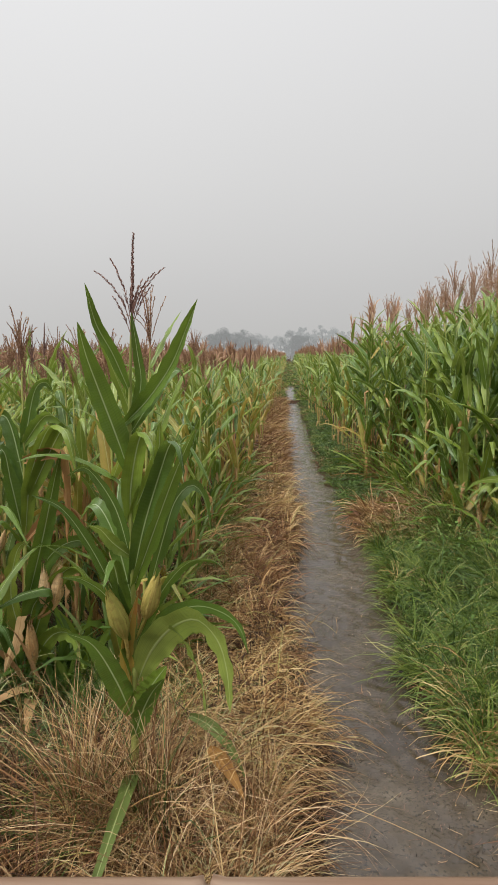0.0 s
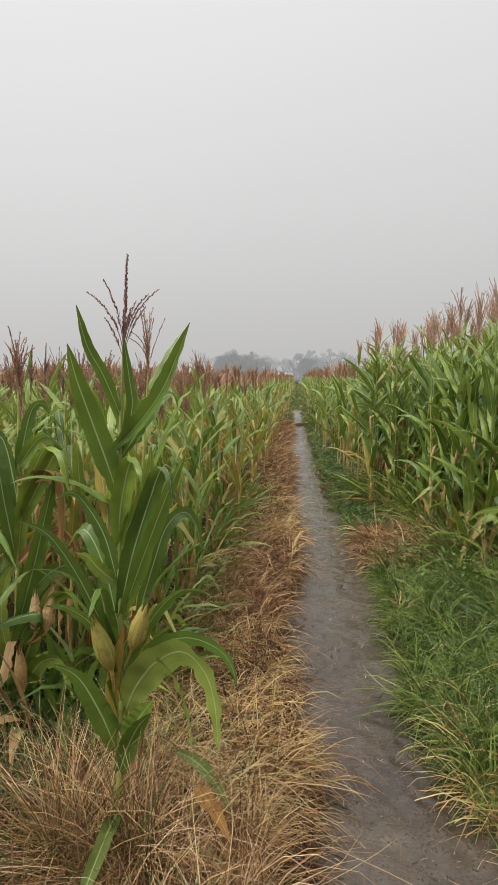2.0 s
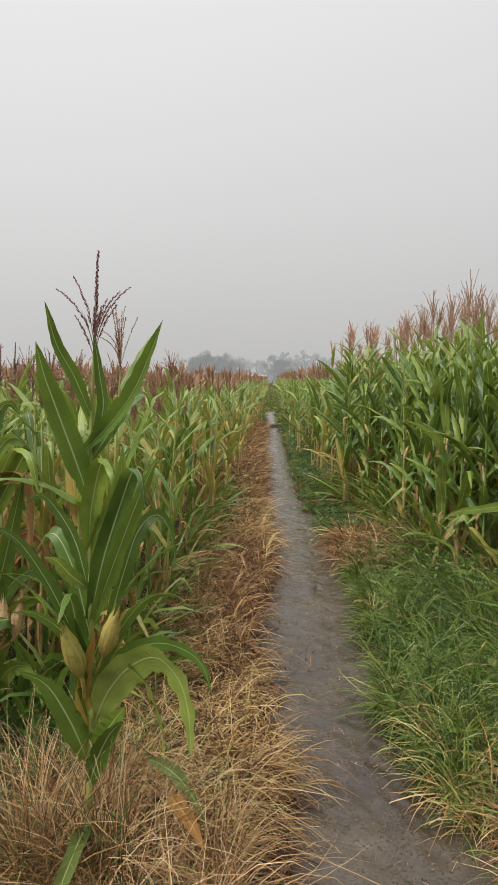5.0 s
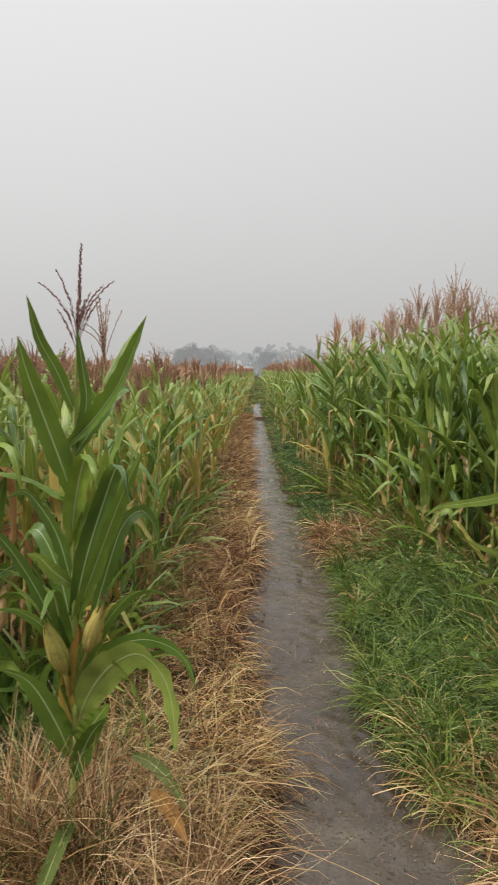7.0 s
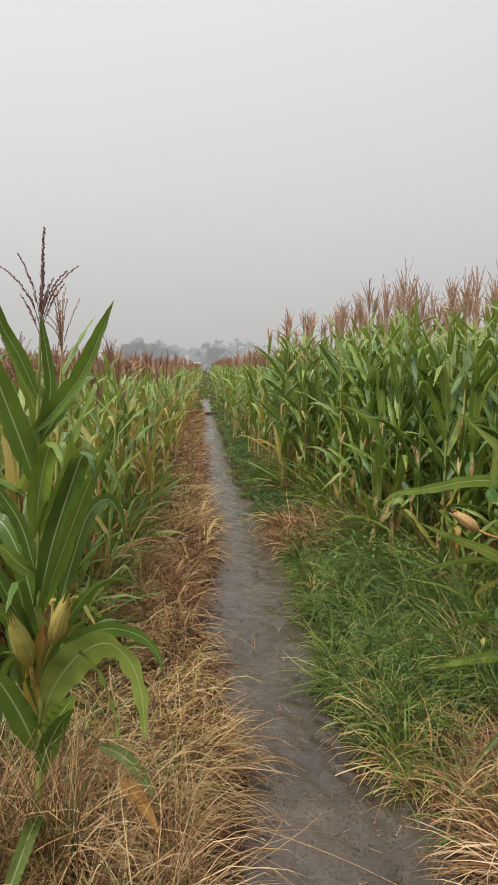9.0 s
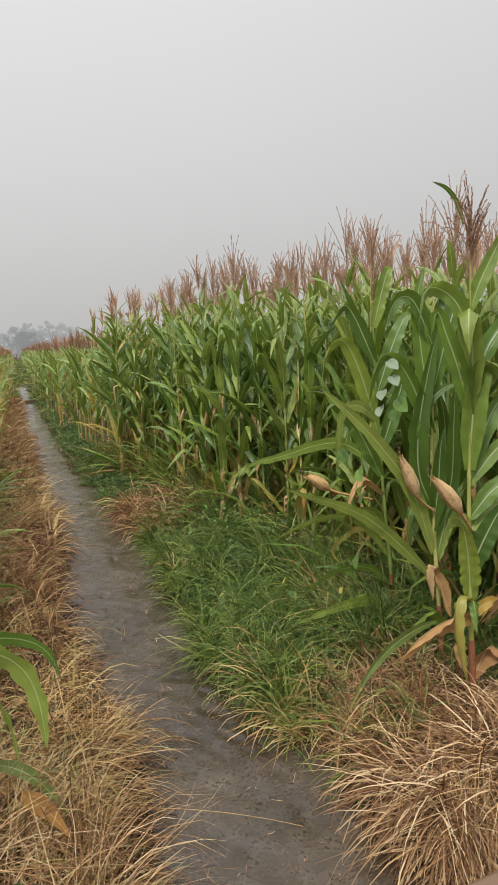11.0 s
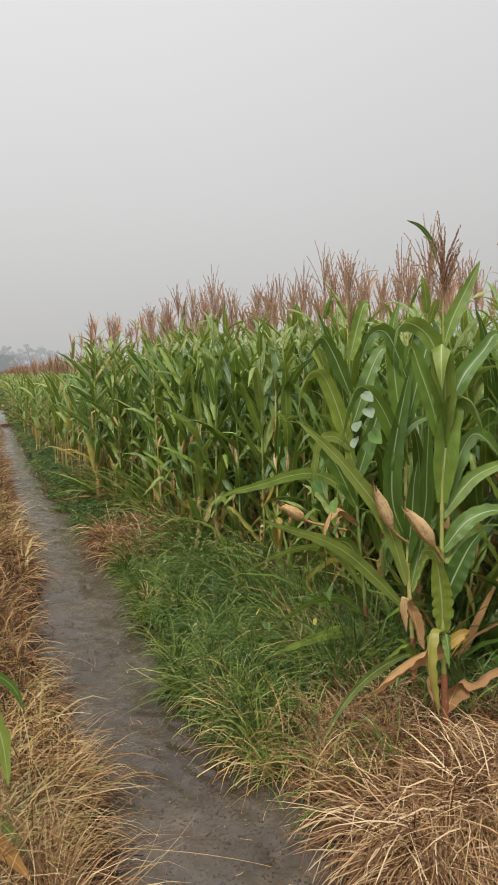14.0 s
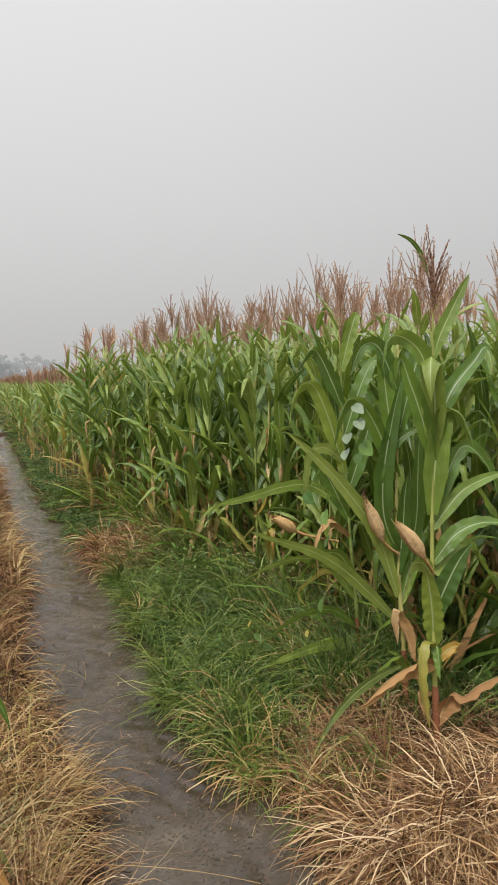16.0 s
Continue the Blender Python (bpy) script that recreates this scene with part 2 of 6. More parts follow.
def soil_material():
    m, t, b = material("soil", 0.85, 0.1)
    p = place(t)
    big = node(t, "ShaderNodeTexNoise", ("Vector", p), Scale=1.7, Detail=5.0)
    fine = node(t, "ShaderNodeTexNoise", ("Vector", p), Scale=34.0, Detail=6.0, Roughness=0.65)
    c = ramp_of(t, big.outputs[0], (0.3, (0.020, 0.011, 0.006)), (0.55, (0.040, 0.021, 0.011)), (0.75, (0.065, 0.036, 0.019)))
    c = mix(t, math_node(t, 'MULTIPLY', fine.outputs[0], 0.6), c, (0.058, 0.033, 0.018))
    t.links.new(c, b.inputs["Base Color"])
    bump(t, b, fine.outputs[0], 0.8, 0.02)
    return m


def mud_material():
    """Wet grey silt: smooth puddled skin with rough trampled patches."""
    m, t, b = material("wet_mud", 0.4, 0.55)
    p = place(t)
    big = node(t, "ShaderNodeTexNoise", ("Vector", p), Scale=2.3, Detail=4.0)
    mid = node(t, "ShaderNodeTexNoise", ("Vector", p), Scale=13.0, Detail=5.0, Roughness=0.6)
    fine = node(t, "ShaderNodeTexNoise", ("Vector", p), Scale=62.0, Detail=5.0, Roughness=0.72)
    c = ramp_of(t, big.outputs[0], (0.3, (0.036, 0.025, 0.015)), (0.5, (0.060, 0.044, 0.028)), (0.72, (0.100, 0.078, 0.053)))
    specks = ramp_of(t, fine.outputs[0], (0.41, (1, 1, 1)), (0.49, (0, 0, 0)))
    patch = ramp_of(t, mid.outputs[0], (0.42, (0.15, 0.15, 0.15)), (0.58, (1, 1, 1)))
    specks = mix(t, 1.0, specks, patch, 'MULTIPLY')
    c = mix(t, math_node(t, 'MULTIPLY', specks, 0.92), c, (0.016, 0.012, 0.008))
    lumps = ramp_of(t, mid.outputs[0], (0.40, (0.75, 0.73, 0.71)), (0.62, (1.12, 1.12, 1.12)))
    c = mix(t, 1.0, c, lumps, 'MULTIPLY')
    # dry: paler with distance, the sky's grazing sheen put into the base colour
    along = node(t, "ShaderNodeSeparateXYZ", ("Vector", p))
    dry = node(t, "ShaderNodeMapRange", ("Value", along.outputs["Y"]))
    dry.inputs["From Min"].default_value, dry.inputs["From Max"].default_value = 3.5, 9.0
    dry.inputs["To Max"].default_value = 0.5
    c = mix(t, math_node(t, 'MULTIPLY', dry.outputs[0], patch), c, (0.15, 0.125, 0.096))
    t.links.new(c, b.inputs["Base Color"])
    wet = node(t, "ShaderNodeMapRange", ("Value", big.outputs[0]))
    wet.inputs["From Min"].default_value, wet.inputs["From Max"].default_value = 0.35, 0.65
    wet.inputs["To Min"].default_value, wet.inputs["To Max"].default_value = 0.06, 0.22
    t.links.new(wet.outputs[0], b.inputs["Roughness"])
    grit = node(t, "ShaderNodeTexNoise", ("Vector", p), Scale=120.0, Detail=3.0, Roughness=0.6)
    h = math_node(t, 'ADD', mid.outputs[0], math_node(t, 'ADD', math_node(t, 'MULTIPLY', fine.outputs[0], 0.6), math_node(t, 'MULTIPLY', grit.outputs[0], 0.25)))
    film = ramp_of(t, big.outputs[0], (0.40, (0.22, 0.22, 0.22)), (0.58, (1, 1, 1)))
    bump(t, b, math_node(t, 'MULTIPLY', h, film), 0.5, 0.010)
    return m


def bamboo_material():
    m, t, b = material("weathered_bamboo", 0.5, 0.4)
    p = place(t)
    st = node(t, "ShaderNodeMapping", ("Vector", p))
    st.inputs["Scale"].default_value = (3.0, 60.0, 60.0)
    n = node(t, "ShaderNodeTexNoise", ("Vector", st.outputs[0]), Scale=1.0, Detail=5.0)
    big = node(t, "ShaderNodeTexNoise", ("Vector", p), Scale=6.0, Detail=4.0)
    c = ramp_of(t, n.outputs[0], (0.3, (0.085, 0.05, 0.03)), (0.55, (0.16, 0.105, 0.07)), (0.75, (0.27, 0.20, 0.14)))
    c = mix(t, math_node(t, 'MULTIPLY', big.outputs[0], 0.6), c, (0.13, 0.055, 0.022))
    t.links.new(c, b.inputs["Base Color"])
    bump(t, b, n.outputs[0], 0.3, 0.002)
    return m


def haze_glow_material(name, a, c, glow):
    """Distance in rain mist: no air is built, its lit grey is put in as an even glow."""
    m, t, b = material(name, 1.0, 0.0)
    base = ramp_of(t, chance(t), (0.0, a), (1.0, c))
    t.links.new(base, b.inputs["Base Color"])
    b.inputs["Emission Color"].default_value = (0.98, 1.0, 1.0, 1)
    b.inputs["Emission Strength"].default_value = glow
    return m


SOIL, MUD, BAMBOO = soil_material(), mud_material(), bamboo_material()
CRUMB = fibre_material("mud_crumb", ((0.0, (0.016, 0.011, 0.008)), (0.7, (0.040, 0.029, 0.019)), (1.0, (0.075, 0.056, 0.038))), 0.35, 0.0, 90.0)
# far things: haze painted into the materials, a higher glow looks mistier
FAR_LEAF = haze_glow_material("misty_foliage", (0.025, 0.03, 0.026), (0.06, 0.068, 0.06), 0.235)
FAR_LEAF_PALE = haze_glow_material("misty_foliage_pale", (0.025, 0.03, 0.027), (0.05, 0.056, 0.05), 0.34)
FAR_BARK = haze_glow_material("misty_bark", (0.03, 0.03, 0.03), (0.05, 0.05, 0.05), 0.25)
FAR_ROOF = haze_glow_material("misty_sheet_roof", (0.10, 0.10, 0.10), (0.12, 0.12, 0.12), 0.42)
FAR_WALL = haze_glow_material("misty_wall", (0.05, 0.05, 0.05), (0.06, 0.06, 0.06), 0.33)


# ---- mesh tools ----
class Geo:
    """Quads gathered from many small pieces."""

    def __init__(self):
        self.v, self.q, self.uv, self.m, self.n = [], [], [], [], 0

    def add(self, v, q, uv, mi=0):
        self.v.append(v), self.uv.append(uv), self.q.append(q + self.n)
        self.m.append(np.full(len(q), mi) if np.isscalar(mi) else mi)
        self.n += len(v)
        return self

    def arrays(self):
        return np.concatenate(self.v), np.concatenate(self.q), np.concatenate(self.uv), np.concatenate(self.m)

    def mesh(self, name, mats):
        v, q, uv, mi = self.arrays()
        me = bpy.data.meshes.new(name)
        me.vertices.add(len(v)), me.loops.add(4 * len(q)), me.polygons.add(len(q))
        me.vertices.foreach_set("co", v.astype(np.float32).ravel())
        me.loops.foreach_set("vertex_index", q.astype(np.int32).ravel())
        me.polygons.foreach_set("loop_start", np.arange(0, 4 * len(q), 4, dtype=np.int32))
        me.polygons.foreach_set("material_index", mi.astype(np.int32))
        me.polygons.foreach_set("use_smooth", np.ones(len(q), dtype=bool))
        me.uv_layers.new(name="UVMap").data.foreach_set("uv", uv[q.ravel()].astype(np.float32).ravel())
        for mat in mats:
            me.materials.append(mat)
        me.update(calc_edges=True)
        return me


def unit(a):
    return a / np.maximum(np.linalg.norm(a, axis=-1, keepdims=True), 1e-9)


def net(rows, cols, wrap=False):
    i, j = np.meshgrid(np.arange(rows - 1), np.arange(cols if wrap else cols - 1), indexing="ij")
    k = (j + 1) % cols
    return np.stack([i * cols + j, i * cols + k, (i + 1) * cols + k, (i + 1) * cols + j], -1).reshape(-1, 4)


def tube(geo, pts, radii, sides=6, mi=0):
    """A tube along pts with a radius at each."""
    pts = np.asarray(pts, float)
    t = unit(np.gradient(pts, axis=0))
    ref = np.array([1.0, 0, 0]) if abs(t[0][0]) < 0.8 else np.array([0, 1.0, 0])
    a = unit(np.cross(t, ref))
    b = np.cross(t, a)
    ang = np.linspace(0, 2 * np.pi, sides, endpoint=False)
    v = pts[:, None] + np.asarray(radii)[:, None, None] * (a[:, None] * np.cos(ang)[None, :, None] + b[:, None] * np.sin(ang)[None, :, None])
    uv = np.stack(np.meshgrid(np.linspace(0, 1, len(pts)), np.linspace(0, 1, sides), indexing="ij")[::-1], -1)
    return geo.add(v.reshape(-1, 3), net(len(pts), sides, True), uv.reshape(-1, 2), mi)


def ribbon(geo, pts, side, width, cols=(0.0, 0.28, 0.5, 0.72, 1.0), fold=0.25, wave=0.0, phase=0.0, mi=0):
    """A blade along pts, side to side, folded up along its middle, with a wavy margin."""
    pts, width = np.asarray(pts, float), np.asarray(width, float)
    t = unit(np.gradient(pts, axis=0))
    s = unit(side - t * (side * t).sum(1, keepdims=True))
    n = np.cross(s, t)
    c = np.asarray(cols)
    off = np.abs(c - 0.5) * 2
    k = np.arange(len(pts))[:, None]
    lift = fold * off[None] * 0.5 + wave * off[None] ** 2 * np.sin(k * 1.7 + phase + (c > 0.5)[None] * 2.1)
    v = pts[:, None] + s[:, None] * (width[:, None] * (c - 0.5)[None])[..., None] + n[:, None] * (width[:, None] * lift)[..., None]
    uv = np.stack(np.meshgrid(np.linspace(0, 1, len(pts)), c, indexing="ij")[::-1], -1)
    return geo.add(v.reshape(-1, 3), net(len(pts), len(c)), uv.reshape(-1, 2), mi)


def arc(p0, az, e0, e1, length, n=12, bend=1.4, turn=0.0, kink=None):
    """A blade's line: it leaves p0 at elevation e0 and bows to e1; with a kink it breaks over there."""
    s = (np.arange(n - 1) + 0.5) / (n - 1)
    el = e0 + (e1 - e0) * s ** bend
    if kink is not None:
        el = e0 - 0.25 * s + (e1 - e0) / (1 + np.exp(-(s - kink) * 34))
    a = az + turn * s
    step = np.stack([np.cos(a) * np.cos(el), np.sin(a) * np.cos(el), np.sin(el)], -1) * (length / (n - 1))
    return np.concatenate([[p0], p0 + np.cumsum(step, 0)])


def side_of(az, n, twist=0.0):
    """Level side vectors, turning by twist radians along the blade."""
    k = np.linspace(0, 1, n) * twist
    return np.stack([-np.sin(az) * np.cos(k), np.cos(az) * np.cos(k), np.sin(k)], -1)


def blade_width(w, n, base=0.5, taper=2.2):
    s = np.linspace(0, 1, n)
    return w * np.maximum(np.minimum(1.0, base + s * 2.2) * (1 - s ** taper) ** 0.9, 0.012)


def bezier(p0, p1, p2, n=14, p3=None):
    s = np.linspace(0, 1, n)[:, None]
    p0, p1, p2 = (np.asarray(p, float) for p in (p0, p1, p2))
    if p3 is None:
        return (1 - s) ** 2 * p0 + 2 * s * (1 - s) * p1 + s * s * p2
    return (1 - s) ** 3 * p0 + 3 * s * (1 - s) ** 2 * p1 + 3 * s * s * (1 - s) * p2 + s ** 3 * np.asarray(p3, float)


def part(name, geo, mats, parent, label=""):
    ob = new(name, geo.mesh(name, mats if isinstance(mats, (list, tuple)) else [mats]))
    ob.parent = parent
    return tagged(ob, label) if label else ob


def thing(name, label, category, group="", kind="", at=(0, 0, 0)):
    ob = new(name)
    ob.empty_display_size = 0.1
    ob.location = at
    return tagged(ob, label, category, group, kind)


def solid(name, geo, mats, label, category, kind="", group="", parent=None):
    ob = new(name, geo.mesh(name, mats if isinstance(mats, (list, tuple)) else [mats]))
    return tagged(ob, label, category, group, kind)


# ---- the lie of the land ----
PATH_Y = (-3.0, 1.0, 2.0, 2.3, 2.7, 3.2, 3.8, 4.6, 5.2, 6.2, 7.4, 9.0, 10.3, 13.8, 21.7, 26.0, 60.0)
PATH_L = (0.17, 0.19, 0.21, 0.21, 0.26, 0.17, 0.09, 0.02, 0.10, 0.20, 0.13, 0.03, 0.05, 0.01, -0.10, -0.12, -0.2)
PATH_R = (1.4, 1.3, 1.06, 0.97, 0.74, 0.69, 0.68, 0.72, 0.74, 0.75, 0.65, 0.55, 0.48, 0.45, 0.37, 0.28, 0.1)


def path_left(y):
    y = np.asarray(y, float)
    return np.interp(y, PATH_Y, PATH_L) + (0.022 * np.sin(7.3 * y) + 0.018 * np.sin(12.7 * y + 1.0)) * np.clip((y - 2.6) / 0.8, 0, 1)


def path_right(y):
    y = np.asarray(y, float)
    return np.interp(y, PATH_Y, PATH_R) + (0.022 * np.sin(6.1 * y + 2.0) + 0.015 * np.sin(14.3 * y)) * np.clip((y - 2.6) / 0.8, 0, 1)


def ripple(x, y, scale, seed=0.0):
    """Smooth pseudo-random relief, about -1 to 1."""
    return (np.sin(x * 1.7 * scale + 1.3 * np.sin(y * 1.1 * scale + seed) + seed) + np.sin(y * 1.9 * scale + 1.7 * np.sin(x * 1.3 * scale + 2 * seed) + 2.3 * seed)
            + 0.5 * np.sin((x + y) * 3.7 * scale + seed)) / 2.5


def lie(x, y):
    """The height of the ground."""
    x, y = np.asarray(x, float), np.asarray(y, float)
    l, r = path_left(y), path_right(y)
    out = np.maximum(l - x, x - r)
    bank = np.clip(out / 0.16, -1, 1)
    near = np.exp(-np.maximum(np.hypot(x, y - 5) - 15, 0) / 10)
    bank = np.where(y > 35.5, 1.0, bank)
    heap = 0.12 * np.exp(-((x - 1.65) / 0.55) ** 2 - ((y - 1.94) / 0.20) ** 2) + 0.08 * np.exp(-((y - 2.22) / 0.24) ** 2) / (1 + np.exp((x + 0.12) * 14)) + 0.05 * np.exp(-((x + 0.25) / 0.3) ** 2) * (y < 9) + 0.06 * np.exp(-((x - 1.15) / 0.35) ** 2 - ((y - 6.7) / 0.6) ** 2)
    return heap * (bank > 0.3) + np.where(bank < 0, 0.07 * bank, 0.045 * bank) - 0.012 + near * (0.018 * ripple(x, y, 2.2, 0.7) + 0.010 * ripple(x, y, 7.0, 2.0)) * (bank > -0.2)


def spread(lo, hi, step, far, grow=1.35):
    """Grid lines: even between lo and hi, wider and wider beyond."""
    mid = list(np.arange(lo, hi, step))
    up, d = [], step
    while not up or up[-1] < far:
        d *= grow
        up.append((up[-1] if up else mid[-1]) + d)
    down, d = [], step
    while not down or down[-1] > -far:
        d *= grow
        down.append((down[-1] if down else mid[0]) - d)
    return np.array(down[::-1] + mid + up)


gx, gy = spread(-2.2, 3.2, 0.045, 2500), spread(0.4, 12.0, 0.06, 2500)
X, Y = np.meshgrid(gx, gy)
gv = np.stack([X, Y, lie(X, Y)], -1).reshape(-1, 3)
ground_geo = Geo().add(gv, net(len(gy), len(gx)), gv[:, :2])
solid("ground", ground_geo, SOIL, "dark brown damp soil of the maize fields", "ground", "structure")

# the trampled wet path
py = np.concatenate([np.arange(-3.0, 1.2, 0.1), np.arange(1.2, 9.0, 0.025), np.arange(9.0, 36.0, 0.1)])
pk = np.linspace(-0.22, 1.22, 46)
PY, PK = np.meshgrid(py, pk, indexing="ij")
PX = path_left(PY) + (path_right(PY) - path_left(PY)) * PK
tread = 0.003 * ripple(PX, PY, 4.5, 0.4) + 0.002 * ripple(PX, PY, 17, 1.1) + 0.0015 * ripple(PX, PY, 31, 2.1)
dents = np.zeros_like(PX)
rs = np.random.RandomState(5)
for _ in range(260):
    cy = 1.5 + 10.5 * rs.rand() ** 1.3
    cx = path_left(cy) + (path_right(cy) - path_left(cy)) * rs.uniform(0.12, 0.9)
    a, sx, sy = rs.uniform(-0.5, 0.5), rs.uniform(0.012, 0.04), rs.uniform(0.02, 0.09)
    dx, dy = (PX - cx) * math.cos(a) + (PY - cy) * math.sin(a), (PY - cy) * math.cos(a) - (PX - cx) * math.sin(a)
    d = (dx / sx) ** 2 + (dy / sy) ** 2
    dents += rs.uniform(0.0012, 0.004) * (-np.exp(-d) + 0.25 * np.exp(-(np.sqrt(d) - 1.5) ** 2 * 4))
pv = np.stack([PX, PY, np.clip(tread + dents, -0.028, 0.03)], -1).reshape(-1, 3)
solid("path", Geo().add(pv, net(len(py), len(pk)), pv[:, :2]), MUD, "narrow wet grey mud footpath with trampled prints", "path", "structure")


# ---- maize ----
def stalk_line(rs, height, lean=0.03):
    a, b = rs.uniform(-lean, lean, 2), rs.uniform(-lean, lean, 2)
    s = np.linspace(0, 1, 12)[:, None]
    return np.concatenate([a * s * height + b * s ** 2 * height, s * height], 1)


def on_line(line, z):
    return np.array([np.interp(z, line[:, 2], line[:, k]) for k in range(3)])


def stalk_geo(geo, line, r0, sides=8, mi=0, rough=True):
    """A jointed cane: swollen at its nodes."""
    if not rough:
        return tube(geo, line[[0, 4, 8, 11]], np.linspace(r0, r0 * 0.3, 4), sides, mi)
    h = line[-1, 2]
    zs, rr = [0.0], [r0 * 1.15]
    z, gap = 0.05, 0.07
    while z < h * 0.9:
        f = 1 - 0.62 * z / h
        zs += [z - 0.012, z, z + 0.012]
        rr += [r0 * f, r0 * f * 1.28, r0 * f]
        gap = min(gap * 1.25, 0.19)
        z += gap
    zs.append(h)
    rr.append(r0 * 0.25)
    return tube(geo, [on_line(line, q) for q in zs], rr, sides, mi)


def tassel_geo(geo, rs, base, up, size, branches, low=False, mi=0, spread_out=0.55):
    """A plume: a central spike and arching side branches, set with spikelets."""
    lean = rs.uniform(-0.7, 0.7)
    spikes = [(0.0, lean, 1.5, 1.2 + rs.uniform(-0.35, 0.2), size)]
    for k in range(branches):
        e0 = rs.uniform(1.25, 1.52)
        bow = rs.uniform(0.1, 1.0) * spread_out * 2 if rs.rand() < 0.85 else rs.uniform(0.6, 1.6)
        spikes.append((rs.uniform(0.0, 0.45) * size, rs.uniform(0, 6.28), e0, e0 - bow, size * rs.uniform(0.40, 0.82)))
    for spike, (z, az, e0, e1, ln) in enumerate(spikes):
        p0 = base + np.asarray(up) * z
        n = 4 if low else 9
        p = arc(p0, az, e0, e1, ln, n)
        if low:
            ribbon(geo, p, side_of(az + 0.8, n), np.full(n, 0.015) * np.array([0.5, 1, 1, 0.3]), (0.0, 1.0), 0, mi=mi)
            continue
        tube(geo, p, np.linspace(0.0014, 0.0007, n), 3, mi)
        m = int(ln / (0.0042 if spike == 0 else 0.0055))
        for i in range(m):
            f = 0.18 + 0.82 * (i + rs.rand() * 0.5) / m
            k = min(f * (n - 1), n - 1.001)
            q = p[int(k)] * (1 - k % 1) + p[int(k) + 1] * (k % 1)
            t = unit(p[int(k) + 1] - p[int(k)])
            o = unit(np.cross(t, rs.normal(size=3)))
            L, w = rs.uniform(0.010, 0.016), 0.0042 if spike == 0 else 0.0030
            d = unit(t + 0.45 * o)
            s = np.cross(d, o)
            geo.add(np.array([q, q + d * L * 0.5 + s * w, q + d * L, q + d * L * 0.5 - s * w]), np.array([[0, 1, 2, 3]]), np.zeros((4, 2)), mi)
    return geo


def husk_geo(geo, p0, axis, length, radius, mi=0, rings=9, sides=9):
    """An ear in its husk: a slender foot, swollen past the middle, drawn out to a torn point; its leaves wrap it in ridges."""
    s = np.linspace(0, 1, rings)
    r = radius * np.interp(s, (0, 0.08, 0.2, 0.36, 0.55, 0.72, 0.88, 1.0), (0.34, 0.62, 0.90, 1.0, 0.95, 0.74, 0.40, 0.05))
    axis = unit(np.asarray(axis, float))
    a = unit(np.cross(axis, np.array([0.3, 0.9, 0.1])))
    b = np.cross(axis, a)
    pts = np.asarray(p0) + axis * (s * length)[:, None] + np.array([0, 0, -0.12]) * (s ** 2 * length)[:, None]
    ang = np.linspace(0, 2 * np.pi, sides, endpoint=False)[None] + 0.5 * s[:, None]
    rr = r[:, None] * (1 + (0.16 * np.sin(3 * ang + 5 * s[:, None]) if sides > 6 else 0))
    v = pts[:, None] + rr[..., None] * (a * np.cos(ang)[..., None] + b * np.sin(ang)[..., None])
    uv = np.stack(np.meshgrid(s, np.linspace(0, 1, sides), indexing="ij")[::-1], -1)
    return geo.add(v.reshape(-1, 3), net(rings, sides, True), uv.reshape(-1, 2), mi)


MATS = [STALK, LEAF, LEAF_YELLOW, LEAF_DRY, TASSEL, HUSK, HUSK_DRY, TASSEL_PALE, STALK_DRY, LEAF_FLAG]
I_STALK, I_LEAF, I_YELLOW, I_DRY, I_TASSEL, I_HUSK, I_HUSK_DRY, I_PALE, I_STALK_DRY, I_FLAG = range(10)


